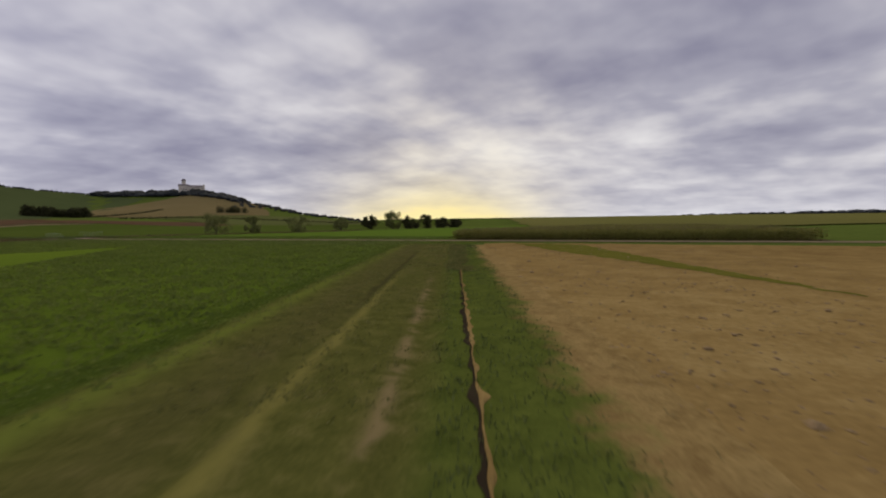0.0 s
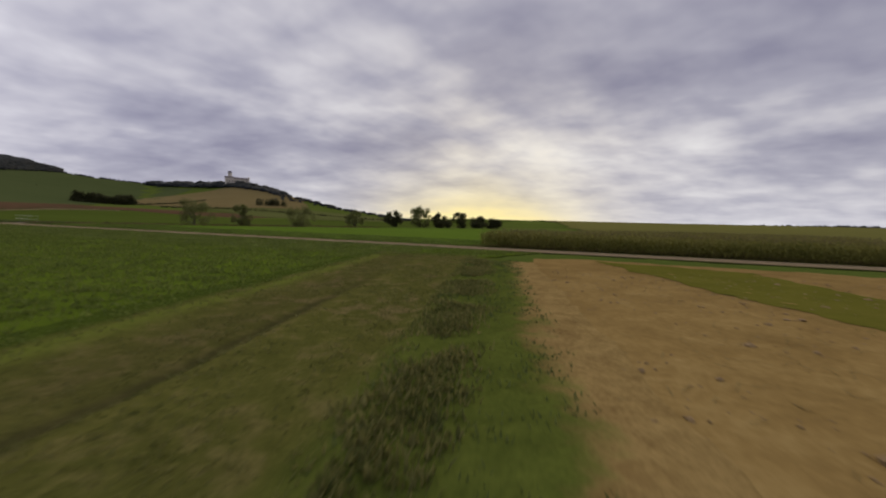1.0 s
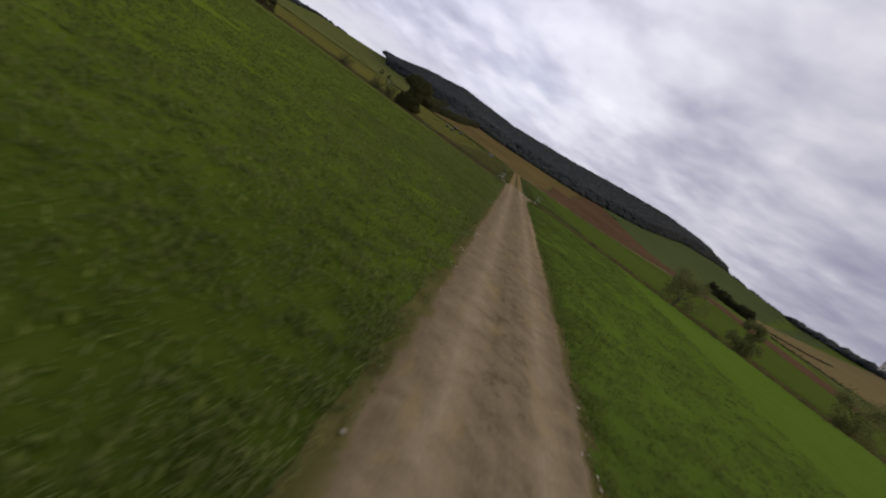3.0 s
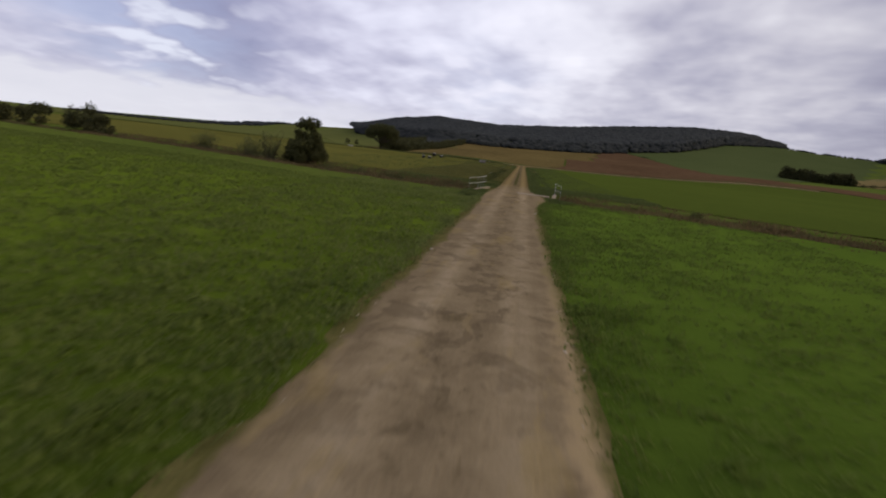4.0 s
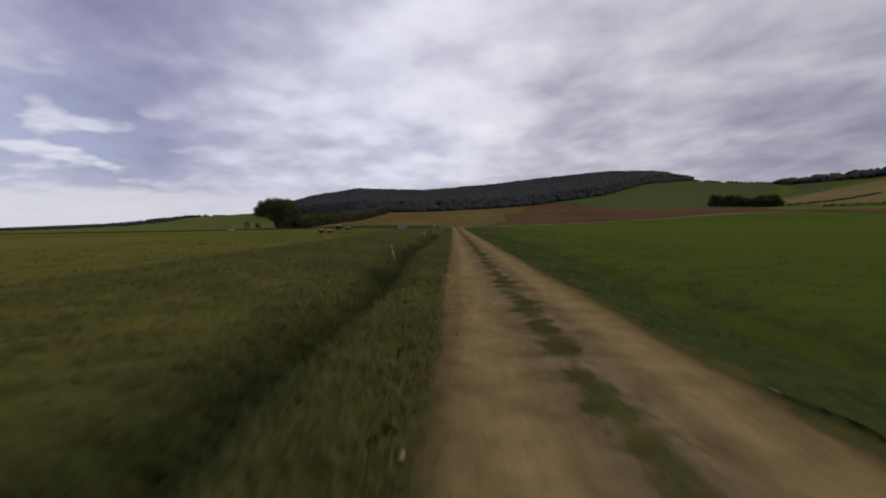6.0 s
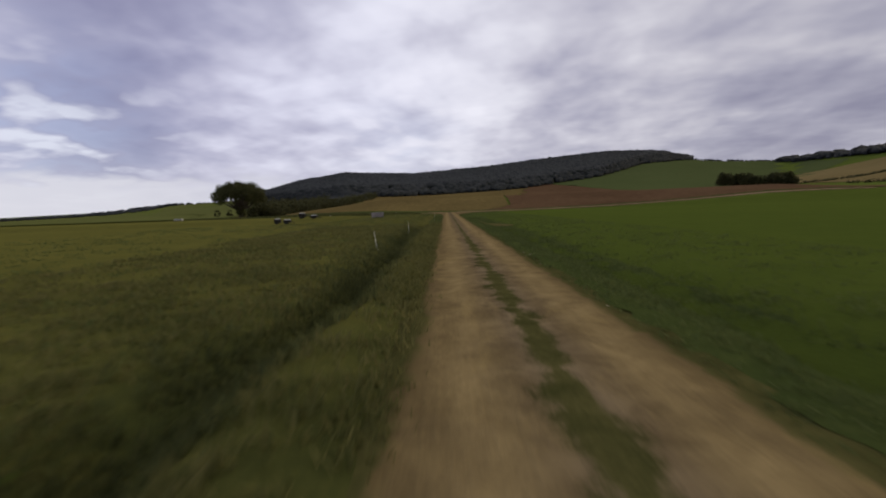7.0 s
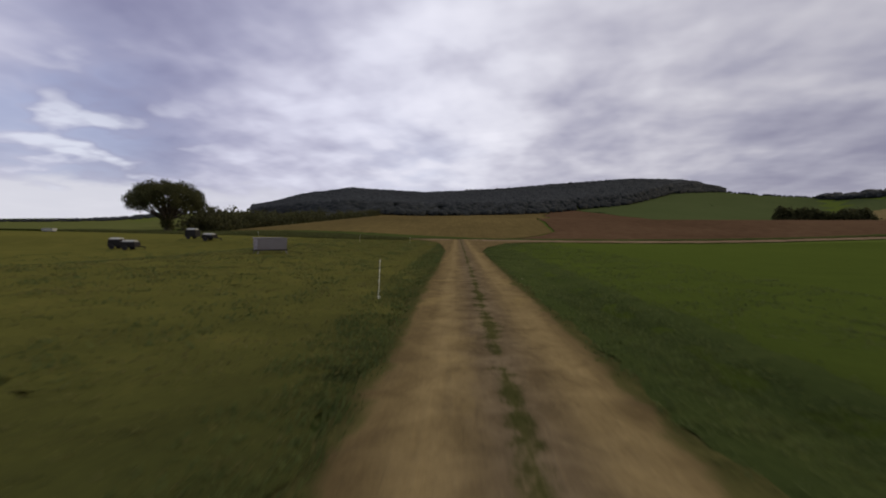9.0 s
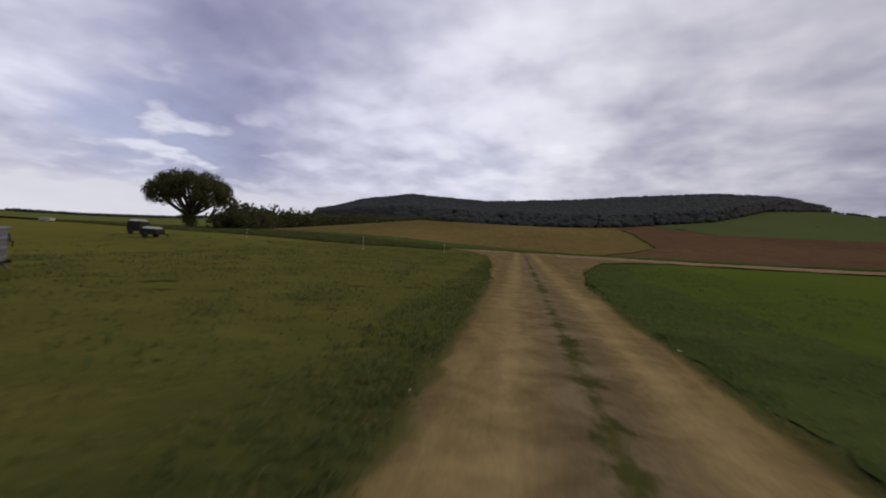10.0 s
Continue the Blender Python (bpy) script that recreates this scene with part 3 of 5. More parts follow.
def to_edge(poly, x, y):
    """The nearest place on an outline."""
    best, bx, by = np.full(x.shape, 1e18), x.copy(), y.copy()
    for (x0, y0), (x1, y1) in zip(poly, poly[1:] + poly[:1]):
        dx, dy = x1 - x0, y1 - y0
        t = np.clip(((x - x0) * dx + (y - y0) * dy) / (dx * dx + dy * dy + 1e-12), 0, 1)
        px, py = x0 + t * dx, y0 + t * dy
        d = (px - x) ** 2 + (py - y) ** 2
        near = d < best
        best, bx, by = np.where(near, d, best), np.where(near, px, bx), np.where(near, py, by)
    return bx, by


def field(name, poly, material, step, lift, label, ragged=0.0, rs=1.0, category="field", turn=0.0):
    """A field that lies on the land: a grid cut to an outline, its edge uneven. turn: degrees by which the grid is turned."""
    poly = [tuple(map(float, p)) for p in poly]
    c, s = math.cos(radians(turn)), math.sin(radians(turn))
    q = [(c * x + s * y, -s * x + c * y) for x, y in poly]
    xs = np.arange(min(p[0] for p in q) - step, max(p[0] for p in q) + 2 * step, step)
    ys = np.arange(min(p[1] for p in q) - step, max(p[1] for p in q) + 2 * step, step)
    gx, gy = np.meshgrid(xs, ys)
    n = len(xs)
    ok = inside(q, gx, gy)
    i = np.arange(len(ys) - 1)[:, None] * n + np.arange(n - 1)[None]
    f = np.stack([i, i + 1, i + n + 1, i + n], -1).reshape(-1, 4)
    flat = ok.ravel()
    f = f[flat[f].any(1)]
    ex, ey = to_edge(q, gx, gy)
    gx, gy = np.where(ok, gx, ex).ravel(), np.where(ok, gy, ey).ravel()
    used = np.unique(f)
    back = np.full(gx.size, -1)
    back[used] = np.arange(len(used))
    f, gx, gy = back[f], gx[used], gy[used]
    x, y = c * gx - s * gy, s * gx + c * gy
    if ragged:
        x, y = (x + ragged * (wob(x, y, 2.2 * rs, 0.4) + 0.6 * wob(x, y, 6.1 * rs, 1.9) + 0.4 * wob(x, y, 14.3 * rs, 3.1)),
                y + ragged * (wob(x, y, 2.0 * rs, 2.4) + 0.6 * wob(x, y, 5.7 * rs, 0.9) + 0.4 * wob(x, y, 13.1 * rs, 5.1)))
    ob = mesh_ob(name, np.stack([x, y, land(x, y) + lift], 1).tolist(), f.tolist(), material, smooth=True)
    return tagged(ob, label, category, kind="structure")


def along_track(a, n):
    """World place of a point a along and n to the left of the worn line."""
    return (TRACK_POS[0] + a * TRACK_DIR[0] - n * TRACK_DIR[1], TRACK_POS[1] + a * TRACK_DIR[1] + n * TRACK_DIR[0])

# ---- fields ----
M_STRIP = soil_like("thin_field_grass", (0.0640, 0.0695, 0.0109), (0.0938, 0.0933, 0.0163), (0.1449, 0.1187, 0.0306), sheen=0.05)
M_VERGE = soil_like("rough_verge_grass", (0.0183, 0.0281, 0.0094), (0.0324, 0.0450, 0.0137), (0.0549, 0.0662, 0.0211), sheen=0.10)
T = 15.8


def ring(*rows):
    """Outline from bearings and distances about the middle of the valley."""
    return [(r * math.sin(radians(a)), 105.0 + r * math.cos(radians(a))) for a, r in rows]


field("crop_field", [along_track(-90, 6.4), along_track(41, 6.4), (-8.5, -36), (-1.7, -38), (-1.7, 30), (-70, 46), (-160, 40)], M_LUSH, 1.0, 0.03, "dense dark green leafy crop on flat field", 0.12, 0.5, turn=T)
field("meadow", [(1.8, -28), (40, -42), (70, -50), (150, -24), (105, -2), (60, 16.5), (25, 31), (4, 41), (1.8, 40)], M_CLOVER, 1.0, 0.03, "bright lush green meadow between track and stream", 0.12, 0.5)
field("grass_track", [along_track(-90, -3.4), along_track(39.5, -3.0), along_track(44, 1.5), along_track(43, 7.5), along_track(-90, 7.5)], M_ROUGH_BAND, 0.3, 0.065, "rough olive grass strip with old wheel ruts", 0.07, 0.8, turn=T)
field("tilled_field", [along_track(-90, -2.0), along_track(39.3, -2.4), (-8.3, -38.8), (-6.4, -41.5), (-8, -60), (-14, -140), (-120, -140)], M_EARTH, 0.6, 0.05, "dry bare light brown tilled earth", 0.14, 0.8, turn=T)
field("grass_strip", [(-7.5, -42), (-9.6, -49.5), (-27, -54.5), (-42, -59), (-33, -54.6), (-18.5, -46.8), (-12.4, -44)], M_STRIP, 0.35, 0.062, "narrow green grass strip in the bare field", 0.16, 0.8)
# floor colour is dark to stand for the shade beneath the maize
field("maize_field", [(3.2, -30), (70, -53), (72, -80), (2.6, -78), (3.2, -55)], M_REED, 4.0, 0.05, "earth floor under maize, coloured dark as shade", 0.15, 0.5)
field("young_crop_field", [(3.0, 51), (60, 29), (230, 10), (300, 150), (200, 207), (30, 207.5), (14.5, 204.2), (7.6, 195.5), (4.2, 182), (3.6, 172)], M_BRIGHT, 0.9, 0.050, "bright green young crop beyond the stream", 0.18, 0.5)
field("pasture", [(-5.5, 54), (-5.5, 205), (-60, 230), (-220, 240), (-260, 110), (-120, 84)], M_PASTURE, 1.5, 0.035, "yellowish green grazed pasture", 0.2, 0.6)
field("pasture_verge", [(-1.7, 49), (-1.7, 170), (-2.2, 186), (-3.2, 197), (-6.5, 208), (-12, 208), (-8, 54)], M_PASTURE, 0.3, 0.045, "uneven pasture grass beside the track", 0.22, 1.1)
field("crop_verge", [(1.7, 49), (1.7, 170), (2.2, 177), (2.8, 182), (6.1, 195.8), (13.0, 205.0), (15.5, 205.0), (8.4, 195.2), (5.0, 181), (3.6, 51)], M_VERGE, 0.3, 0.056, "dull rough grass verge beside the track", 0.12, 0.7)
sx = np.linspace(-110, -3.4, 60)
field("stream_bank", [(x, float(stream_y(x)) - 2.6) for x in sx] + [(x, float(stream_y(x)) + 2.8) for x in sx[::-1]], M_REED, 0.8, 0.05, "brownish weedy bank along the stream", 0.3, 0.5, "bank")
sx = np.linspace(4.2, 100, 60)
field("stream_bank", [(x, float(stream_y(x)) - 2.6) for x in sx] + [(x, float(stream_y(x)) + 2.8) for x in sx[::-1]], M_REED, 0.8, 0.055, "brownish weedy bank along the stream", 0.3, 0.5, "bank")
field("stubble_field", [(-70, 240), (-6, 219), (9, 216), (20, 232), (28, 330), (-50, 400), (-120, 330)], M_STUBBLE, 3.0, 0.12, "yellow straw stubble on rising ground", 0.5, 0.15)
field("ploughed_field", [(10, 216), (110, 212), (210, 218), (300, 250), (200, 330), (29, 335), (21, 232)], M_PLOUGH, 3.0, 0.13, "reddish brown freshly ploughed soil", 0.5, 0.15)
for name, m, label, poly in (
    ("hill_field", M_TAN, "tan harvested field on the hillside", [(280, 380), (420, 330), (520, 420), (560, 600), (420, 640), (300, 520)]),
    ("hill_field", M_HILLGREEN, "green meadow high on the hillside", [(270, 560), (420, 600), (540, 690), (620, 900), (380, 860), (330, 760)]),
    ("hill_field", M_STUBBLE, "straw coloured stubble up to the wood", ring((-15, 236), (10.3, 240), (10.3, 560), (0, 500), (-8, 470), (-15, 450))),
    ("hill_field", M_PLOUGH, "brown ploughed slope below the wood", ring((10.5, 240), (10.5, 560), (13, 560), (18, 470), (24, 350), (31, 260), (26, 240))),
    ("hill_field", M_HILLGREEN, "green meadow on the slope beside the wood", ring((13.2, 562), (20, 660), (25, 800), (29, 850), (36, 760), (36, 420), (31.2, 262), (24.2, 352), (18.2, 472))),
    ("hill_field", M_SWELL, "yellowish olive field behind the maize", [(90, -40), (420, 60), (560, -100), (360, -260), (125, -200)]),
    ("hill_field", M_BRIGHT, "bright green field beyond the maize", [(-6, -200), (125, -202), (350, -280), (200, -420), (-60, -360)]),
    ("hill_field", M_OLIVE, "dull olive grassland on the far plain", [(-230, 240), (-130, 300), (-240, 520), (-600, 560), (-700, 250)]),
    ("hill_field", M_OLIVE, "olive strip of stubble under the slope", [(300, 130), (520, 60), (640, 220), (420, 326), (285, 372), (250, 250)]),
    ("hill_field", M_OLIVE, "olive grazing land beyond the oak", [(-222, 241), (-76, 240), (-125, 332), (-56, 404), (-110, 560), (-240, 700), (-420, 700), (-237, 520), (-128, 300)]),
):
    field(name, poly, m, 12.0, 0.35, label, 3.0, 0.02)

field("hill_field", ring((-52, 560), (-24, 520), (-20, 640), (-21, 790), (-30, 1150), (-40, 1800), (-60, 1400)), M_OLIVE, 20.0, 0.2, "olive slope below the far ridge", 3.0, 0.02)

# ---- the gravel track ----


def ribbon(name, ys, left, right, material, lift, label, category="track", crown=0.03, cols=9, jag=0.06):
    """A strip along y between two ragged edges; left and right give x for y."""
    rng = np.random.default_rng(5)
    ys = np.asarray(ys)
    jl = np.convolve(rng.normal(0, jag, len(ys) + 4), np.ones(5) / 2.6, "valid")
    jr = np.convolve(rng.normal(0, jag, len(ys) + 4), np.ones(5) / 2.6, "valid")
    l, r = np.array([left(y) for y in ys]) + jl, np.array([right(y) for y in ys]) + jr
    u = np.linspace(0, 1, cols)
    gx = l[:, None] + (r - l)[:, None] * u[None]
    gy = np.repeat(ys[:, None], cols, 1)
    gz = lift + crown * (1 - (2 * u - 1) ** 2)[None] + 0.008 * wob(gx, gy, 3.1, 0.7)
    gz = gz + far_rise(gx, gy)
    i = np.arange(len(ys) - 1)[:, None] * cols + np.arange(cols - 1)[None]
    f = np.stack([i, i + 1, i + cols + 1, i + cols], -1).reshape(-1, 4)
    ob = mesh_ob(name, np.stack([gx, gy, gz], -1).reshape(-1, 3).tolist(), f.tolist(), material, smooth=True)
    return tagged(ob, label, category, kind="structure")


def far_rise(x, y):
    return np.where(y > 200, np.maximum(land(np.where(np.abs(x) < 1.6, 2.0, x), y), 0) + 0.03, 0.0)


def half(y):
    return np.interp(y, (40, 56), (1.68, 1.58)) + 1.9 * max(0.0, (y - 178) / 30) ** 1.7


ribbon("road", np.arange(-95, 50.1, 0.5), lambda y: -half(y) - 0.35 - 0.5 * math.exp(-(((y - 39) / 3.5) ** 2)), lambda y: half(y) + 0.35 + 1.0 * math.exp(-(((y - 40) / 5) ** 2)), M_TRACK, 0.035, "pale gravel farm track with worn ragged edges")
ribbon("road", np.arange(50, 212.1, 0.5), lambda y: -half(y) - 0.3, lambda y: half(y) + 0.3, M_TRACK, 0.035, "packed brown dirt farm track with two wheel lines")


APRON = [(-1.2, 170), (-1.9, 178), (-2.4, 187), (-3.3, 197), (-6.8, 208), (-9.5, 212.8), (8, 213.0), (34, 212.2), (30, 208.6), (15, 206.2), (10.5, 203.2), (6.0, 196), (2.7, 182), (2.1, 177), (1.2, 170)]
field("junction", APRON, M_TRACK, 0.5, 0.10, "wide packed dirt where the tracks meet", 0.12, 0.9, "track")
field("side_track", [(-9, 209.5), (4, 206.5), (60, 211.0), (120, 209), (120, 211.5), (60, 213.6), (6, 212.8), (-8, 212.5)], M_SIDE, 1.0, 0.12, "dusty dirt side track crossing at the junction", 0.1, 0.5, "track")
field("grass_verge", [(-9, 213), (6, 213.2), (60, 214.2), (130, 212.5), (130, 214.5), (60, 216.0), (4, 216.5), (-50, 237), (-52, 235)], M_VERGE, 1.5, 0.17, "dark green verge along the side track", 0.2, 0.5, "verge")

# ---- grass, one sheet of blades for each kind of cover ----


def blades(name, xy, height, material, label, per=5, spread=0.10, lean=0.5, width=0.016, seed=1, lift=0.0):
    rng = np.random.default_rng(seed)
    n = len(xy)
    c = np.repeat(xy, per, 0) + rng.normal(0, spread, (n * per, 2))
    h = np.repeat(height if np.ndim(height) else np.full(n, height), per) * rng.uniform(0.55, 1.25, n * per)
    a = rng.uniform(0, 2 * np.pi, n * per)
    t = rng.uniform(0.1, 1.0, n * per) * lean * h
    base = np.stack([c[:, 0], c[:, 1], land(c[:, 0], c[:, 1]) - 0.02 + lift], 1)
    side = np.stack([-np.sin(a), np.cos(a), 0 * a], 1) * (width * rng.uniform(0.7, 1.6, n * per))[:, None]
    out = np.stack([np.cos(a) * t, np.sin(a) * t, h], 1)
    mid = base + out * np.array((0.35, 0.35, 0.6))
    v = np.stack([base, mid + side, base + out, mid - side], 1).reshape(-1, 3)
    me = bpy.data.meshes.new(name)
    me.from_pydata(v.tolist(), [], np.arange(n * per * 4).reshape(-1, 4).tolist())
    me.materials.append(material)
    me.polygons.foreach_set("use_smooth", [True] * len(me.polygons))
    ob = new(name, me)
    return tagged(ob, label, "grass", kind="stuff")


def scatter(poly, count, seed, clump=0.0, cs=0.5):
    rng = np.random.default_rng(seed)
    p = np.array(poly)
    lo, hi = p.min(0), p.max(0)
    xy = rng.uniform(lo, hi, (count * 3, 2))
    ok = inside(list(map(tuple, poly)), xy[:, 0], xy[:, 1])
    if clump:
        ok &= (wob(xy[:, 0], xy[:, 1], cs, seed) + wob(xy[:, 0], xy[:, 1], cs * 2.7, seed + 1.0)) * 0.5 + rng.uniform(-1, 1, len(xy)) * (1 - clump) > 0.0
    return xy[ok][:count]


def off_track(xy):
    """Places clear of the junction."""
    return xy[~inside(APRON, xy[:, 0], xy[:, 1])]


def verge(y0, y1, x0, reach, count, seed, clump=0.3):
    """Places beside the track, thinning out away from it. reach: metres, negative to the left."""
    rng = np.random.default_rng(seed)
    y = rng.uniform(y0, y1, count * 2)
    x = x0 + reach * rng.uniform(0, 1, count * 2) ** 1.6
    ok = (wob(x, y, 0.7, seed) + wob(x, y, 2.1, seed + 1.0)) * 0.5 + rng.uniform(-1, 1, count * 2) * (1 - clump) > -0.15
    return off_track(np.stack([x, y], 1)[ok][:count])


blades("crop_leaves", scatter([along_track(-12, 6.2), along_track(40, 6.2), (-8.0, -36), (-2.4, -38), (-2.0, 14), (-26, -2), (-60, -28)], 21000, 11), 0.14, M_BLADE_CROP, "dense low dark green crop leaves", 5, 0.16, 1.1, 0.026, 3)
blades("crop_leaves", scatter([(-2.6, 2), (-2.6, 34), (-30, 43), (-66, 50), (-74, 30), (-30, 2)], 15000, 211), 0.16, M_BLADE_CROP, "dense low dark green crop leaves", 5, 0.20, 1.1, 0.03, 213)
blades("track_grass", scatter([along_track(-4, 0.6), along_track(43, 0.2), along_track(44, 6.4), along_track(-4, 6.4)], 15000, 12, 0.3, 0.8), 0.12, M_BLADE_WEED, "tufted dry and green grass on the old ruts", 6, 0.10, 0.9, 0.012, 4)
blades("edge_grass", scatter([along_track(-6, -1.9), along_track(41, -2.2), along_track(41, 0.6), along_track(-6, 0.6)], 6500, 13, 0.3, 0.7), 0.14, M_BLADE_EDGE, "green grass fringe beside the bare field", 6, 0.10, 0.8, 0.012, 5)
blades("meadow_grass", verge(-30, 40, -1.95, -11, 12000, 14), 0.14, M_BLADE, "lush green meadow grass beside the track", 6, 0.12, 0.9, 0.012, 6)
blades("meadow_grass", verge(-30, 40, 1.95, 14, 15000, 15), 0.14, M_BLADE_CLOVER, "lush green meadow grass beside the track", 6, 0.12, 0.9, 0.012, 7)
blades("ditch_grass", verge(50, 130, -1.55, -13, 19000, 17), 0.19, M_BLADE_PASTURE, "uneven tall grass along the roadside ditch", 6, 0.12, 0.9, 0.012, 9)
dr = np.random.default_rng(27)
dy = dr.uniform(52, 124, 5200)
blades("ditch_weeds", np.stack([-3.6 + 0.28 * np.sin(dy * 0.21) + 0.12 * np.sin(dy * 0.77) + dr.normal(0, 0.4, len(dy)), dy], 1), 0.24, M_BLADE_DITCH, "darker weeds in the ditch bottom", 6, 0.1, 0.8, 0.014, 28)
blades("pasture_grass", verge(126, 202, -1.6, -22, 16000, 18), 0.11, M_BLADE_PASTURE, "short grazed pasture grass", 6, 0.14, 0.9, 0.012, 10)
tr = np.random.default_rng(301)
ty, tx = tr.uniform(58, 204, 2600), -4.5 - 34 * tr.uniform(0, 1, 2600) ** 1.3
blades("pasture_tufts", off_track(np.stack([tx, ty], 1)), 0.15, M_BLADE_EDGE, "darker rank tufts left by grazing", 16, 0.26, 1.3, 0.016, 302)
blades("crop_edge_grass", verge(50, 196, 1.55, 11, 15000, 19), 0.13, M_BLADE_EDGE, "green grass verge beside the young crop", 6, 0.12, 0.9, 0.012, 12)
blades("unmown_grass", scatter([(-8, 206), (-9.5, 212.5), (-60, 239), (-95, 250), (-95, 236), (-60, 224), (-20, 207)], 9000, 20), 0.50, M_BLADE_DITCH, "tall unmown grass strip at the pasture end", 6, 0.2, 0.5, 0.03, 23)
blades("track_verge", verge(112, 200, -1.45, -1.5, 7000, 29, 0.1), 0.12, M_BLADE_EDGE, "dark grass growing over the track edge", 6, 0.10, 0.8, 0.012, 30)
for s, k in ((-1, 36), (1, 37)):
    blades("worn_edge_grass", verge(-30, 39, s * 1.60, s * 0.75, 3200, k, 0.35), 0.08, M_BLADE_WEED, "thin brownish worn grass at the track edge", 5, 0.08, 1.0, 0.010, k + 10)
blades("rut_grass", scatter([along_track(14, 1.4), along_track(43.5, 1.0), along_track(44, 6.6), along_track(14, 6.6)], 8000, 38), 0.09, M_BLADE_WEED, "short dry tufted grass over the ruts", 6, 0.10, 1.1, 0.012, 39)
for s, x0, k in ((-1, -1.75, 51), (1, 1.9, 52)):
    blades("bank_grass", verge(46.5, 56, x0, s * 12, 4200, k, 0.0), 0.20, M_BLADE_EDGE, "rough grass on the bank beyond the bridge", 6, 0.14, 0.8, 0.014, k + 2)
blades("strip_grass", scatter([(-7.0, -41.4), (-9.0, -50.2), (-27, -55.3), (-43, -59.8), (-33, -53.8), (-18.5, -46.0), (-12.4, -43.2)], 6000, 55, 0.25, 0.9), 0.08, M_BLADE_WEED, "thin field grass on bare earth", 5, 0.12, 1.0, 0.012, 56)
kr = np.random.default_rng(401)
for x0, x1, y0, y1, n in ((-3.5, -2.0, 36.5, 43.5, 900), (2.9, 4.6, 37.5, 42.0, 900), (2.2, 3.2, 45.0, 47.5, 420), (-3.6, -2.9, 43, 47, 300)):
    blades("kerb_grass", np.stack([kr.uniform(x0, x1, n), kr.uniform(y0, y1, n)], 1), 0.17, M_BLADE_EDGE, "rank grass overgrowing the bridge kerb", 7, 0.14, 0.8, 0.014, 402 + n)
lr = np.random.default_rng(33)
ly = lr.uniform(120, 134, 1000)
lx = np.interp(ly, (110, 126, 134), (5.2, 3.7, 2.5)) + lr.normal(0, 0.09, len(ly)) + 0.10 * np.sin(ly * 0.9)
lk = wob(ly, ly * 0.4, 0.9, 1.0) > -0.45
blades("dead_grass", np.stack([lx, ly], 1)[lk], 0.15, M_BLADE_DEAD, "thin line of dead pale grass on the verge", 6, 0.10, 1.0, 0.012, 34)
dx = lr.uniform(2.2, 4.0, 5000)
blades("rank_grass", np.stack([dx, lr.uniform(54, 150, 5000)], 1), 0.15, M_BLADE_EDGE, "dark rank grass in the shallow gully", 6, 0.12, 0.8, 0.012, 35)
cy = np.random.default_rng(4)
yy = cy.uniform(54, 194, 2600)
keep = (wob(yy, yy * 0.3, 0.8, 2.0) > -0.25)
yy = yy[keep]
blades("centre_line_grass", np.stack([0.08 + cy.normal(0, 0.12, len(yy)), yy], 1), 0.07, M_BLADE_DRY, "short tufts between the wheel lines", 5, 0.07, 0.9, 0.010, 13, 0.07)


def weeds():
    """Tall weeds in a ragged line where the crack ends."""
    rng = np.random.default_rng(25)
    a, n = rng.uniform(14, 40, 1900), rng.normal(0.0, 0.33, 1900)
    xy = np.array([along_track(p, q) for p, q in zip(a, n)])
    keep = wob(a, n, 1.3, 0.5) > -0.35
    blades("tall_weeds", xy[keep], 0.19, M_BLADE_WEED, "tall ragged weeds along the old rut", 8, 0.12, 0.7, 0.016, 26)


weeds()


def reeds():
    rng = np.random.default_rng(21)
    x = np.concatenate([rng.uniform(-60, -3.6, 5200), rng.uniform(4.2, 62, 5600)])
    off = rng.normal(0, 2.6, len(x))
    y = stream_y(x) + off
    h = rng.uniform(0.15, 0.6, len(x)) * np.exp(-(off / 4.2) ** 2) * (0.75 + 0.6 * wob(x, y, 0.5, 0.4))
    blades("stream_reeds", np.stack([x, y], 1), np.maximum(h, 0) + 0.12, M_BLADE_REED, "tall dry reeds and weeds along the stream", 6, 0.16, 0.5, 0.02, 22)


reeds()

# ---- trees ----


def limb(rng, verts, faces, p0, p1, r0, r1, segs=3, sides=6, bend=0.15):
    p0, p1 = np.array(p0, float), np.array(p1, float)
    d = p1 - p0
    length = np.linalg.norm(d)
    d = d / length
    side = np.cross(d, (0.3, 0.9, 0.2))
    side /= np.linalg.norm(side)
    up = np.cross(d, side)
    b0 = len(verts)
    off = rng.normal(0, bend * length * 0.3, 3)
    for k in range(segs + 1):
        t = k / segs
        c = p0 + (p1 - p0) * t + off * math.sin(t * math.pi)
        r = r0 + (r1 - r0) * t
        for s in range(sides):
            a = 2 * math.pi * s / sides
            verts.append(tuple(c + (side * math.cos(a) + up * math.sin(a)) * r))
    for k in range(segs):
        for s in range(sides):
            a, b = b0 + k * sides + s, b0 + k * sides + (s + 1) % sides
            faces.append((a, b, b + sides, a + sides))


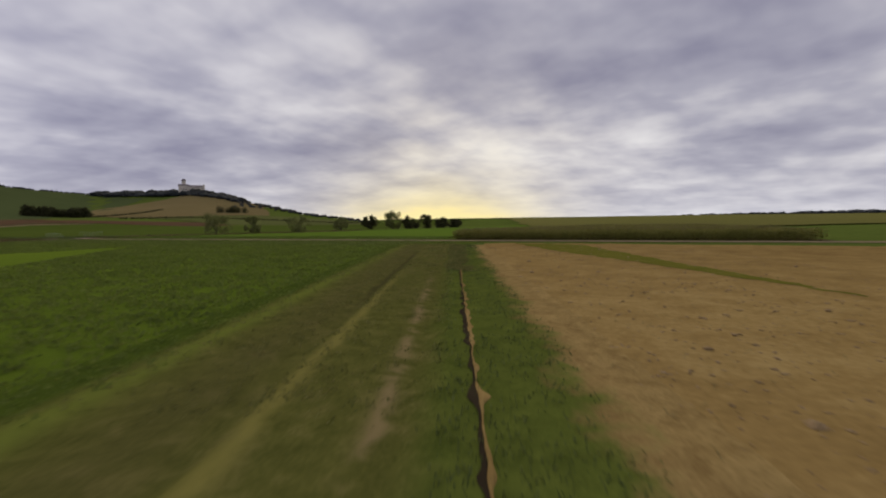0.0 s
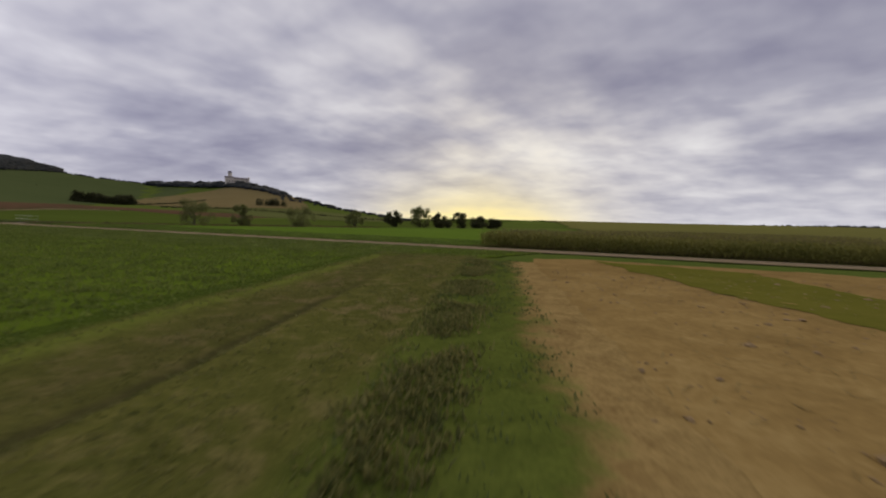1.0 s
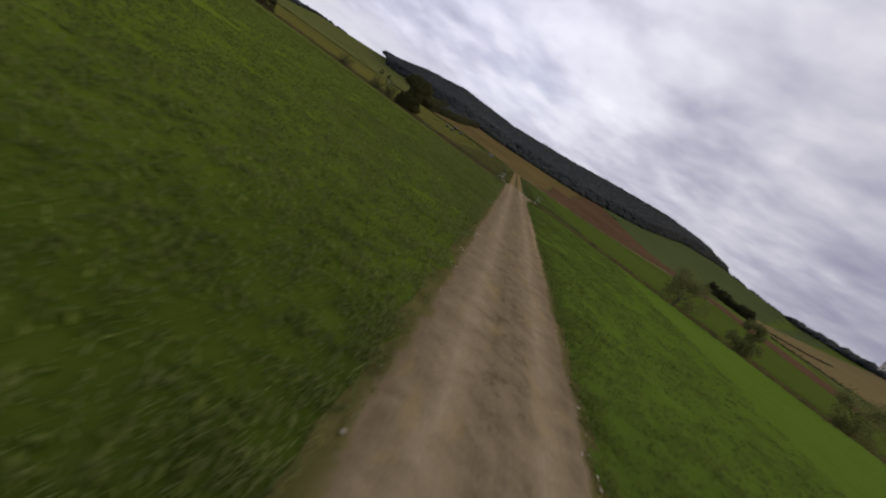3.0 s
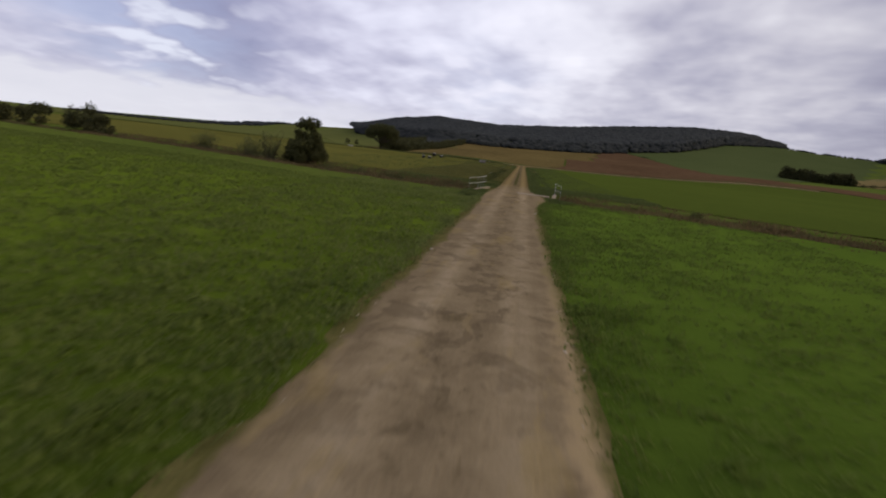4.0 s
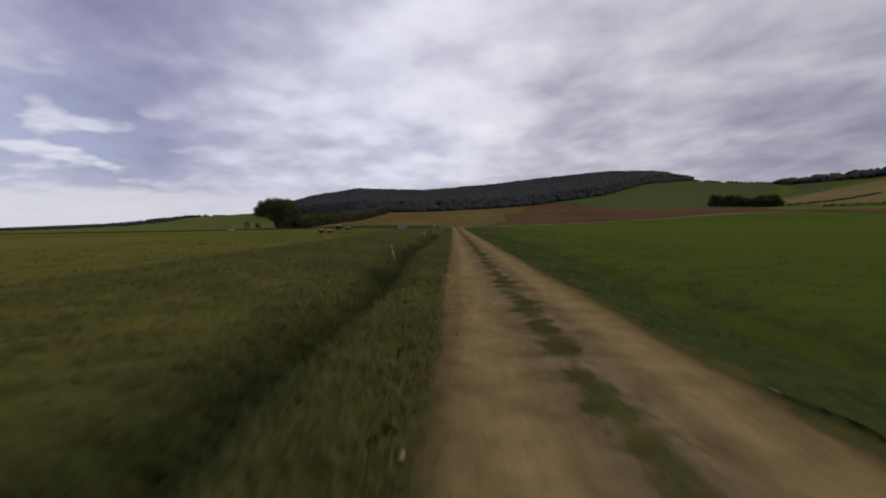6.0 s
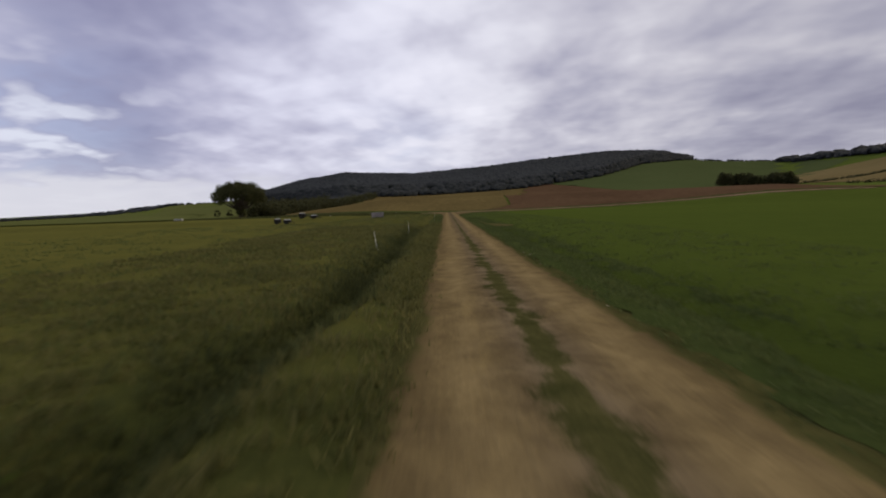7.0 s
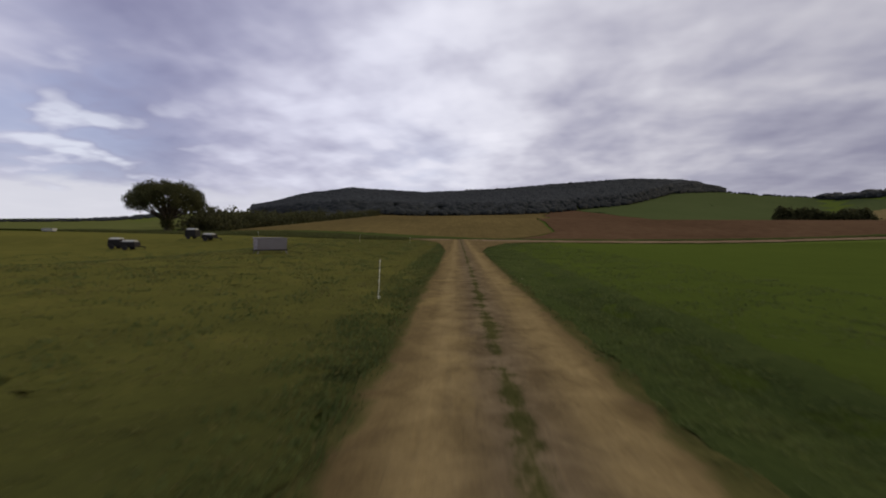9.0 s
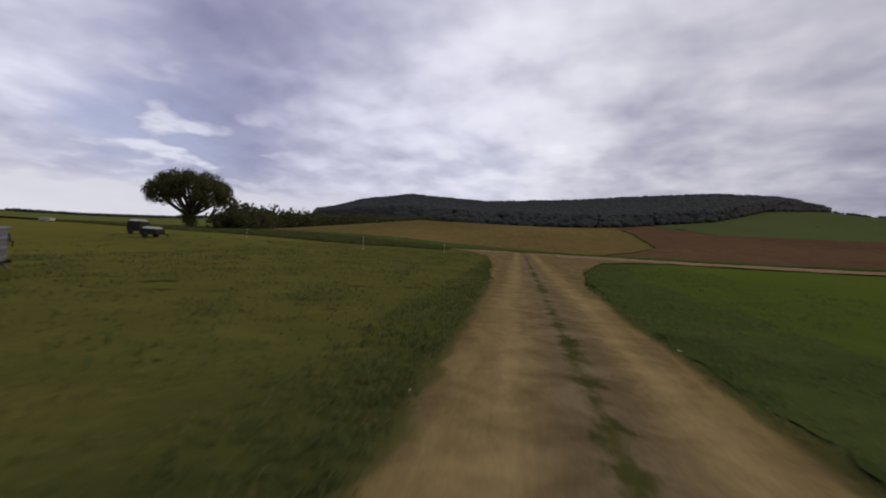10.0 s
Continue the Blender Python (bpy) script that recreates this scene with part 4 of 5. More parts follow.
def leaf_cloud(rng, lobes, per, size, flat=1.0):
    """Small four-cornered leaves about a set of clumps: (centre, radius)."""
    cs, rs = np.array([l[0] for l in lobes], float), np.array([l[1] for l in lobes], float)
    w = rs ** 2 / (rs ** 2).sum()
    n = per
    k = rng.choice(len(lobes), n, p=w)
    d = rng.normal(0, 1, (n, 3))
    d /= np.linalg.norm(d, axis=1)[:, None]
    rad = rng.uniform(0.3, 1.0, n) ** 0.5 * rng.uniform(0.7, 1.4, n)
    p = cs[k] + d * (rs[k] * rad)[:, None] * np.array((1, 1, flat))
    a, b = rng.normal(0, 1, (n, 3)), rng.normal(0, 1, (n, 3))
    a /= np.linalg.norm(a, axis=1)[:, None]
    b -= a * (a * b).sum(1)[:, None]
    b /= np.linalg.norm(b, axis=1)[:, None]
    s = (size * rng.uniform(0.6, 1.5, n))[:, None]
    v = np.stack([p - a * s, p - b * s * 0.55, p + a * s, p + b * s * 0.55], 1).reshape(-1, 3)
    f = np.arange(n * 4).reshape(-1, 4)
    return v, f


def tree(name, x, y, height, spread, material, label, seed, leaves=5000, leaf=0.16, trunk=0.22, base=0.25, clumps=26, lean=0.0, category="tree", shape="round", limbs=9, gappy=0.0):
    """Trunk, limbs and a crown of clumps of small leaves. base: where the crown begins, as a share of the height."""
    rng = np.random.default_rng(seed)
    z0 = float(land(x, y)) - 0.05
    ob = new(name)
    ob.location = (x, y, z0)
    lobes = []
    for k in range(clumps):
        t = rng.uniform(0, 1) ** (1.5 if shape == "cone" else 1.0)
        if shape == "round":
            w = math.sin(math.pi * (0.12 + 0.80 * t)) ** 0.6
        elif shape == "cone":
            w = 1.05 - 0.62 * t + 0.1 * math.sin(9 * t)
        elif shape == "dome":
            w = 1.02 * math.sqrt(max(0.05, 1 - (0.98 * t) ** 2.2))
        else:
            w = 0.7 + 0.3 * math.sin(math.pi * t)
        a = rng.uniform(0, 2 * math.pi)
        q = rng.uniform(0.25, 1.0) ** 0.6 * spread * 0.5 * w
        h = height * (base + (1 - base) * (0.08 + 0.86 * t))
        if shape == "umbrella":
            # a broad crown with a level underside, and one low clump against the trunk
            c = 1.0 - 1.62 * (k + 0.5) / clumps
            a, m = 2.4 * k + rng.normal(0, 0.15), rng.uniform(0.62, 1.0)
            q = math.sqrt(1 - c * c) * spread * 0.49 * m
            h = height * (0.58 + 0.34 * c * m)
            if k > clumps - 8:
                q, h = rng.uniform(0, 0.08) * spread, height * rng.uniform(0.10, 0.32)
        elif shape == "dome":
            h = height * (0.36 + 0.57 * t) - 0.10 * height * (q / (spread * 0.5)) ** 2
        lobes.append(((q * math.cos(a) + lean * h, q * math.sin(a), h), spread * (rng.uniform(0.065, 0.11) if shape == "umbrella" else rng.uniform(0.09, 0.17)) * (1.0 - gappy * 0.35) * (1.25 - 0.6 * t if shape == "cone" else 1.0)))
    verts, faces = [], []
    top = (lean * height * 0.6, 0, height * (0.36 if shape == "umbrella" else base + 0.35 * (1 - base)))
    limb(rng, verts, faces, (0, 0, 0), top, trunk, trunk * 0.5, 5, 9, 0.05)
    order = sorted(range(len(lobes)), key=lambda k: -lobes[k][1])
    for k in order[:limbs]:
        c = lobes[k][0]
        t = rng.uniform(0.35, 0.95)
        limb(rng, verts, faces, tuple(v * t for v in top), c, trunk * 0.42, trunk * 0.08, 4, 5, 0.3)
    mesh_ob("trunk", verts, faces, M_BARK, ob, "dark tree trunk with spreading limbs", True)
    v, f = leaf_cloud(rng, lobes, leaves, leaf)
    v[:, 2] = np.maximum(v[:, 2], 0.05)
    mesh_ob("crown", v.tolist(), f.tolist(), material, ob)
    return tagged(ob, label, category)


def twig_bush(x, y, height, spread, seed, label):
    """A nearly bare shrub: many thin stems fanning from the ground."""
    rng = np.random.default_rng(seed)
    ob = new("shrub")
    ob.location = (x, y, float(land(x, y)) - 0.05)
    tips = []
    for k in range(34):
        verts, faces = [], []
        a, q = rng.uniform(0, 2 * math.pi), rng.uniform(0.1, 1.0) * spread * 0.5
        tip = (q * math.cos(a), q * math.sin(a), height * rng.uniform(0.6, 1.0))
        limb(rng, verts, faces, (0.15 * tip[0], 0.15 * tip[1], 0), tip, 0.035, 0.012, 3, 4, 0.25)
        for j in range(5):
            t = rng.uniform(0.4, 1.0)
            s = tuple(c * t for c in tip)
            e = (s[0] + rng.normal(0, 0.45), s[1] + rng.normal(0, 0.45), s[2] + rng.uniform(0.1, 0.7))
            limb(rng, verts, faces, s, e, 0.013, 0.006, 1, 3, 0.1)
            tips.append((e, 0.3))
        mesh_ob("stem", verts, faces, M_TWIG, ob)
    v, f = leaf_cloud(rng, tips, 1500, 0.06)
    mesh_ob("crown", v.tolist(), f.tolist(), M_LEAF_WILLOW, ob, "sparse dull green leaves")
    return tagged(ob, label, "shrub")


tree("tree", -24.2, 54.0, 5.15, 4.4, M_LEAF_OAK, "dense dark green tree on the stream bank", 31, 24000, 0.085, 0.14, 0.02, 110, 0.0, shape="cone", limbs=22, gappy=0.7)
twig_bush(-27.8, 52.0, 4.0, 3.8, 32, "nearly bare grey shrub beside the stream")
twig_bush(-30.6, 53.0, 3.2, 3.8, 33, "nearly bare grey shrub beside the stream")
twig_bush(-39.0, 56.0, 2.9, 4.2, 34, "low grey shrub beside the stream")
tree("tree", -79.6, 254.5, 15.0, 19.4, M_LEAF_OAK, "large spreading oak at the pasture edge", 35, 36000, 0.18, 0.95, 0.05, 105, 0.0, shape="umbrella", limbs=30, gappy=0.5)
for k, (x, y, h, s, m) in enumerate(((25.2, 33.2, 6.4, 6.4, M_LEAF_WILLOW), (33.0, 29.5, 5.6, 4.2, M_LEAF_WILLOW), (45.0, 24.4, 6.0, 6.6, M_LEAF_WILLOW), (59.0, 19.5, 5.4, 4.8, M_LEAF_WILLOW))):
    tree("willow", x, y, h, s, m, "small greyish willow along the stream", 40 + k, 7000, 0.085, 0.13, 0.16, 34, 0.0, "tree", "round", 12, 0.3)
for k, (x, y, h, s, m) in enumerate(((87.5, 24.0, 4.7, 5.6, M_LEAF_DARK), (88.7, 15.2, 6.3, 6.4, M_LEAF_WILLOW), (98.0, 12.0, 4.4, 6.4, M_LEAF_DARK), (108, 9.5, 5.0, 5.5, M_LEAF_OAK), (115, 5, 3.8, 6.4, M_LEAF_DARK), (122, 2, 3.4, 6.4, M_LEAF_DARK))):
    tree("tree", x, y, h, s, m, ("dark bushy tree at the stream bend", "pale green willow tree at the stream bend")[m is M_LEAF_WILLOW], 50 + k, 6000, 0.15, 0.18, 0.02, 34, 0.0, "tree", "round", 8)
for k, (x, y, h, s) in enumerate(((-62, 63, 3.2, 5), (-70, 68, 3.6, 6), (-84, 72, 3.4, 6), (-101, 77, 3.8, 7))):
    tree("tree", x, y, h, s, M_LEAF_DARK, "low dark tree further down the stream", 60 + k, 2600, 0.16, 0.14, 0.02, 22, 0.0, "tree", "round", 6)
for k, (x, y, h) in enumerate(((-134, 358, 5.0), (-143, 360, 4.2))):
    tree("tree", x, y, h, h * 0.9, M_LEAF_DARK, "small round bush on the far pasture", 70 + k, 1200, 0.2, 0.12, 0.02, 14, 0.0, "bush", "round", 5)


def thicket(name, pts, height, radius, material, label, seed, leaves, leaf, category="hedge"):
    """A long hedge or grove: overlapping clumps of leaves along a line, with stems inside."""
    rng = np.random.default_rng(seed)
    x0, y0 = pts[0]
    ob = new(name)
    ob.location = (x0, y0, float(land(x0, y0)) - 0.1)
    z0 = ob.location.z
    lobes, verts, faces = [], [], []
    for (xa, ya), (xb, yb) in zip(pts, pts[1:]):
        d = math.hypot(xb - xa, yb - ya)
        for k in range(max(2, int(d / (radius * 0.3)))):
            t = rng.uniform(0, 1)
            x, y = xa + (xb - xa) * t + rng.normal(0, radius * 0.4), ya + (yb - ya) * t + rng.normal(0, radius * 0.4)
            zg = float(land(x, y)) - z0
            h = height * rng.uniform(0.65, 1.05)
            r = radius * rng.uniform(0.45, 0.75)
            for lv in np.arange(0.25 * r, max(h - r * 0.6, 0.3 * r), r * 0.7):
                lobes.append(((x - x0 + rng.normal(0, r * 0.2), y - y0 + rng.normal(0, r * 0.2), zg + lv), r))
            if category == "grove" and k % 3 == 0:
                verts, faces = [], []
                limb(rng, verts, faces, (x - x0, y - y0, zg - 0.2), (x - x0, y - y0, zg + h * 0.7), 0.16, 0.06, 2, 5, 0.1)
                mesh_ob("stem", verts, faces, M_BARK, ob)
    v, f = leaf_cloud(rng, lobes, leaves, leaf)
    mesh_ob("crown", v.tolist(), f.tolist(), material, ob)
    return tagged(ob, label, category)


thicket("grove", [(245, 482), (263, 464), (283, 446)], 11.5, 5.5, M_LEAF_DARK, "dense dark grove standing in hill fields", 81, 24000, 0.7, "grove")
thicket("hedge", [(-70, 258), (-69, 300), (-69, 360), (-71, 440), (-72, 560)], 5.2, 4.4, M_LEAF_DARK, "dense dark belt of bushes running from the oak", 82, 40000, 0.45)
thicket("hedge", [(-76, 262), (-86, 300), (-98, 380), (-110, 480)], 7.0, 6.0, M_LEAF_DARK, "dark thicket behind the belt of bushes", 86, 30000, 0.6)
thicket("hedge", [(284, 442), (340, 460), (400, 485)], 2.2, 1.4, M_LEAF_DARK, "thin dark hedge between hill fields", 83, 4000, 0.4)
thicket("hedge", [(262, 378), (310, 335), (390, 260), (460, 195), (510, 135)], 2.4, 1.5, M_LEAF_DARK, "long dark hedge at the foot of the hill", 84, 9000, 0.4)
thicket("grove", [(392, 384), (404, 374), (416, 364)], 9.0, 4.5, M_LEAF_DARK, "dark clump of trees on the slope", 85, 4000, 0.5, "grove")
for k, (x, h) in enumerate(((-11.5, 1.3), (-15.5, 1.6), (-19.0, 1.4), (9.5, 1.0), (14.0, 1.3), (19.5, 1.2), (-7.0, 1.0), (30, 1.3), (37, 1.5))):
    tree("bush", x, float(stream_y(x)) + 0.8 * math.sin(x), h, h * 1.7, M_LEAF_OAK, "low dull bush in the stream reeds", 130 + k, 1100, 0.07, 0.05, 0.02, 14, 0.0, "bush", "round", 6)

# ---- the wooded hill and far trees ----


def canopy(me, nrm):
    """Normals turned up, as a closed canopy of leaves reflects on the whole."""
    nrm = nrm / np.linalg.norm(nrm, axis=1)[:, None]
    me.normals_split_custom_set_from_vertices(nrm.tolist())


def woodland(name, places, sizes, material, label, seed, lifts=None):
    """Far tree crowns, each a lumpy low body of leaves with an uneven outline."""
    rng = np.random.default_rng(seed)
    bm = bmesh.new()
    bmesh.ops.create_icosphere(bm, subdivisions=2, radius=1.0)
    unit = np.array([v.co[:] for v in bm.verts])
    tri = np.array([[v.index for v in f.verts] for f in bm.faces])
    bm.free()
    kinds = []
    for k in range(8):
        d = 1 + 0.12 * np.sin(unit @ rng.normal(0, 3.5, 3) + k) + 0.09 * np.sin(unit @ rng.normal(0, 7, 3)) + rng.normal(0, 0.07, len(unit))
        kinds.append(unit * d[:, None] * np.array((1, 1, 0.6)))
    vs, fs = [], []
    for k, ((x, y), s) in enumerate(zip(places, sizes)):
        a = rng.uniform(0, 6.28)
        u = kinds[k % 8]
        c, sn = math.cos(a), math.sin(a)
        v = np.stack([u[:, 0] * c - u[:, 1] * sn, u[:, 0] * sn + u[:, 1] * c, u[:, 2]], 1) * s
        v = v + (x, y, float(land(x, y)) + (s * 0.48 if lifts is None else lifts[k] - s * 0.6))
        vs.append(v)
        fs.append(tri + len(unit) * k)
    ob = mesh_ob(name, np.concatenate(vs).tolist(), np.concatenate(fs).tolist(), material, smooth=True)
    own = np.concatenate(vs) - np.repeat(np.array([v.mean(0) for v in vs]), len(unit), 0)
    canopy(ob.data, own / np.linalg.norm(own, axis=1)[:, None] * 0.20 + np.array((0, 0, 1.0)))
    return tagged(ob, label, "woodland", kind="stuff")


def polar(az, r):
    return HUB[0] + r * math.sin(radians(az)), HUB[1] + r * math.cos(radians(az))


def wooded_hill():
    """A closed canopy: crowns of one height, lower and fuller along the foot of the wood."""
    rng = np.random.default_rng(91)
    pl, sz, up = [], [], []
    for k in range(10500):
        az = rng.uniform(-24, 29.3)
        r1 = np.interp(az, CREST[:, 0], CREST[:, 2])
        lo = np.interp(az, (-24, -16, -8, 10, 20, 24, 29.3), (0.80, 0.66, 0.62, 0.64, 0.74, 0.90, 1.0))
        u = rng.uniform(lo, 1.10)
        s = rng.uniform(3.2, 5.2) * (1.0 if az < 27 else 0.75)
        pl.append(polar(az, r1 * u))
        sz.append(s)
        up.append(s * 1.1 + (12.5 - s * 1.1) * float(smooth01((u - lo) / 0.035)) * (1.0 if az < 27 else 0.75) + rng.normal(0, 0.35))
    woodland("woodland", pl, sz, M_WOOD_HAZED, "dense dark mixed forest covering the long hill", 92, up)


wooded_hill()


def crest_trees():
    rng = np.random.default_rng(95)
    pl, sz = [], []
    for k in range(650):
        az = rng.uniform(37.2, 56)
        r1 = np.interp(az, CREST[:, 0], CREST[:, 2])
        pl.append(polar(az, r1 * rng.uniform(0.965, 1.04)))
        sz.append(min(9.0, rng.lognormal(1.55, 0.32)) * np.interp(az, (37, 48, 52, 56), (1.1, 1.05, 0.85, 0.65)))
    for k in range(60):
        az = rng.uniform(29, 37)
        pl.append(polar(az, np.interp(az, CREST[:, 0], CREST[:, 2]) * 1.0))
        sz.append(rng.uniform(1.4, 2.6))
    for k in range(160):
        az = rng.uniform(55, 75)
        pl.append(polar(az, rng.uniform(560, 640)))
        sz.append(rng.uniform(1.6, 3.4))
    woodland("woodland", pl, sz, M_WOOD_HAZED, "row of dark trees along the castle ridge", 96)
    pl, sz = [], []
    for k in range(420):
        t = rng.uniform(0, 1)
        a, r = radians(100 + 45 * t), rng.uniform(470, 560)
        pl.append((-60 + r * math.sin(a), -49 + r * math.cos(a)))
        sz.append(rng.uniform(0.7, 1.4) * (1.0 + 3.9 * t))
    woodland("woodland", pl, sz, M_WOOD_HAZED, "low dark belt of trees behind the fields", 97)
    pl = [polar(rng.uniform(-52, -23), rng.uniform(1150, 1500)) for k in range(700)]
    woodland("woodland", pl, list(rng.uniform(3.6, 5.8, 700)), M_WOOD_HAZED, "distant wooded ridge beyond the plain", 98)
    pl = [polar(rng.uniform(-90, -52), rng.uniform(900, 1100)) for k in range(60)]
    woodland("woodland", pl, list(rng.uniform(1.4, 2.6, 60)), M_WOOD_HAZED, "scattered far trees on the plain", 99)


crest_trees()


def spur():
    """The tongue of wood that runs down behind the oak."""
    rng = np.random.default_rng(93)
    pl, sz = [], []
    for k in range(700):
        t = rng.uniform(0.3, 1)
        pl.append((-72 - 40 * rng.uniform(0, 1) ** 1.5 * (0.2 + t), 259 + 320 * t ** 1.2))
        sz.append(rng.uniform(2.0, 3.4) * (1.0 + 0.2 * t))
    woodland("woodland", pl, sz, M_WOOD_HAZED, "tongue of dark trees running down from the hill", 94)


spur()


def box(bm, x0, x1, y0, y1, z0, z1, taper=0.0):
    b = [bm.verts.new(p) for p in ((x0, y0, z0), (x1, y0, z0), (x1, y1, z0), (x0, y1, z0))]
    t = [bm.verts.new(p) for p in ((x0 + taper, y0 + taper, z1), (x1 - taper, y0 + taper, z1), (x1 - taper, y1 - taper, z1), (x0 + taper, y1 - taper, z1))]
    bm.faces.new(b[::-1]), bm.faces.new(t)
    for i in range(4):
        j = (i + 1) % 4
        bm.faces.new((b[i], b[j], t[j], t[i]))


def boxes(*rows):
    bm = bmesh.new()
    for r in rows:
        box(bm, *r)
    return bm


def gable(bm, x0, x1, y0, y1, z0, z1):
    m = (y0 + y1) / 2
    a = [bm.verts.new(p) for p in ((x0, y0, z0), (x1, y0, z0), (x1, y1, z0), (x0, y1, z0), (x0, m, z1), (x1, m, z1))]
    for f in ((0, 1, 5, 4), (2, 3, 4, 5), (0, 4, 3), (1, 2, 5), (3, 2, 1, 0)):
        bm.faces.new([a[i] for i in f])


def castle():
    x, y = 566.0, 609.0
    ob = new("castle")
    ob.location = (x, y, float(land(x, y)) + 1.5)
    ob.rotation_euler = (0, 0, radians(-43))
    # local x to the right as seen from the valley, local y away
    part("wall", boxes((-16, 20, -6, 8, -4, 11.0)), M_WALL, ob, "pale plastered castle walls")
    part("wing", boxes((-19, -4, -8, 4, -4, 12.5)), M_WALL, ob)
    bm = bmesh.new()
    gable(bm, -4.4, 20.4, -6.5, 8.5, 11.0, 14.5)
    part("roof", bm, M_ROOF, ob, "dark slate roof")
    bm = bmesh.new()
    gable(bm, -19.5, -3.6, -8.5, 4.5, 12.5, 15.5)
    part("roof", bm, M_ROOF, ob)
    bm = bmesh.new()
    bmesh.ops.create_cone(bm, cap_ends=True, segments=12, radius1=3.4, radius2=3.2, depth=22, matrix=Matrix.Translation((-11, 3, 11)))
    tower = part("tower", bm, M_WALL, ob, "round keep tower")
    bm = bmesh.new()
    bmesh.ops.create_cone(bm, cap_ends=True, segments=12, radius1=3.9, radius2=2.2, depth=3.0, matrix=Matrix.Translation((-11, 3, 23.5)))
    part("cap", bm, M_ROOF, tower)
    bm = bmesh.new()
    bmesh.ops.create_cone(bm, cap_ends=True, segments=10, radius1=1.9, radius2=1.7, depth=15, matrix=Matrix.Translation((19.5, -5, 7.5)))
    part("turret", bm, M_WALL, ob)
    for k in range(9):
        part("window", boxes((-16 + 4 * k, -14.8 + 4 * k, -8.15 if k < 3 else -6.15, -7.9 if k < 3 else -5.9, 5.5, 8.0)), M_GLASS, ob)
    return tagged(ob, "pale old castle with round tower on the ridge", "castle")


castle()

# ---- maize ----


def maize():
    rng = np.random.default_rng(101)
    rows = [(2.9 + 0.75 * k, y) for k in range(22) for y in np.arange(-31.5, -77, -0.24 if k < 5 else -0.5)]
    rows += [(2.9 + 0.75 * k, y) for k in range(22, 90) for y in np.arange(-31 - 0.42 * 0.75 * (k - 20), -79, -1.1)]
    p = np.array(rows) + rng.normal(0, 0.06, (len(rows), 2))
    zg = land(p[:, 0], p[:, 1])
    n = len(p)
    h = rng.uniform(1.25, 1.55, n)
    V, F, off = [], [], 0
    c0 = np.stack([p[:, 0], p[:, 1], zg], 1)
    # stalks
    for a in (0.0, 2.1, 4.2):
        d = np.array((math.cos(a), math.sin(a), 0)) * 0.018
        d2 = np.array((math.cos(a + 2.1), math.sin(a + 2.1), 0)) * 0.018
        v = np.stack([c0 + d, c0 + d2, c0 + d2 * 0.6 + np.stack([0 * h, 0 * h, h], 1), c0 + d * 0.6 + np.stack([0 * h, 0 * h, h], 1)], 1)
        V.append(v.reshape(-1, 3))
        F.append(np.arange(4 * n).reshape(-1, 4) + off)
        off += 4 * n
    # arching leaves
    for k in range(9):
        a = rng.uniform(0, 6.28, n)
        z = h * (0.18 + 0.085 * k) + rng.normal(0, 0.05, n)
        L = rng.uniform(0.45, 0.75, n) * (1.0 if k < 7 else 0.7)
        d = np.stack([np.cos(a), np.sin(a), 0 * a], 1)
        s = np.stack([-np.sin(a), np.cos(a), 0 * a], 1) * 0.045
        b = c0 + np.stack([0 * z, 0 * z, z], 1)
        m = b + d * (L * 0.45)[:, None] + np.stack([0 * z, 0 * z, L * 0.38], 1)
        t = b + d * L[:, None] + np.stack([0 * z, 0 * z, L * rng.uniform(-0.25, 0.25, n)], 1)
        v = np.stack([b - s * 0.5, b + s * 0.5, m + s, m - s, t + s * 0.15, t - s * 0.15], 1)
        V.append(v.reshape(-1, 3))
        i = np.arange(n)[:, None] * 6 + off
        F += [np.concatenate([i, i + 1, i + 2, i + 3], 1), np.concatenate([i + 3, i + 2, i + 4, i + 5], 1)]
        off += 6 * n
    ob = mesh_ob("maize", np.concatenate(V).tolist(), np.concatenate(F).tolist(), M_CORN)
    tagged(ob, "tall ripening maize standing beside the track", "maize", kind="stuff")
    # tassels
    V, F, off = [], [], 0
    top = c0 + np.stack([0 * h, 0 * h, h - 0.03], 1)
    for k in range(3):
        e = top + np.stack([rng.normal(0, 0.07, n), rng.normal(0, 0.07, n), rng.uniform(0.18, 0.32, n)], 1)
        s = rng.normal(0, 1, (n, 3)) * 0.012
        V.append(np.stack([top - s, top + s, e], 1).reshape(-1, 3))
        F.append(np.arange(3 * n).reshape(-1, 3) + off)
        off += 3 * n
    ob = mesh_ob("maize_tassels", np.concatenate(V).tolist(), np.concatenate(F).tolist(), M_TASSEL)
    tagged(ob, "straw coloured tassels on the maize tops", "maize", kind="stuff")


maize()

# ---- bridge with railings ----


def tube(p0, p1, r, sides=8):
    bm = bmesh.new()
    d = Vector(p1) - Vector(p0)
    m = Matrix.Translation((Vector(p0) + Vector(p1)) / 2) @ d.to_track_quat("Z", "Y").to_matrix().to_4x4()
    bmesh.ops.create_cone(bm, cap_ends=True, segments=sides, radius1=r, radius2=r, depth=d.length, matrix=m)
    return bm


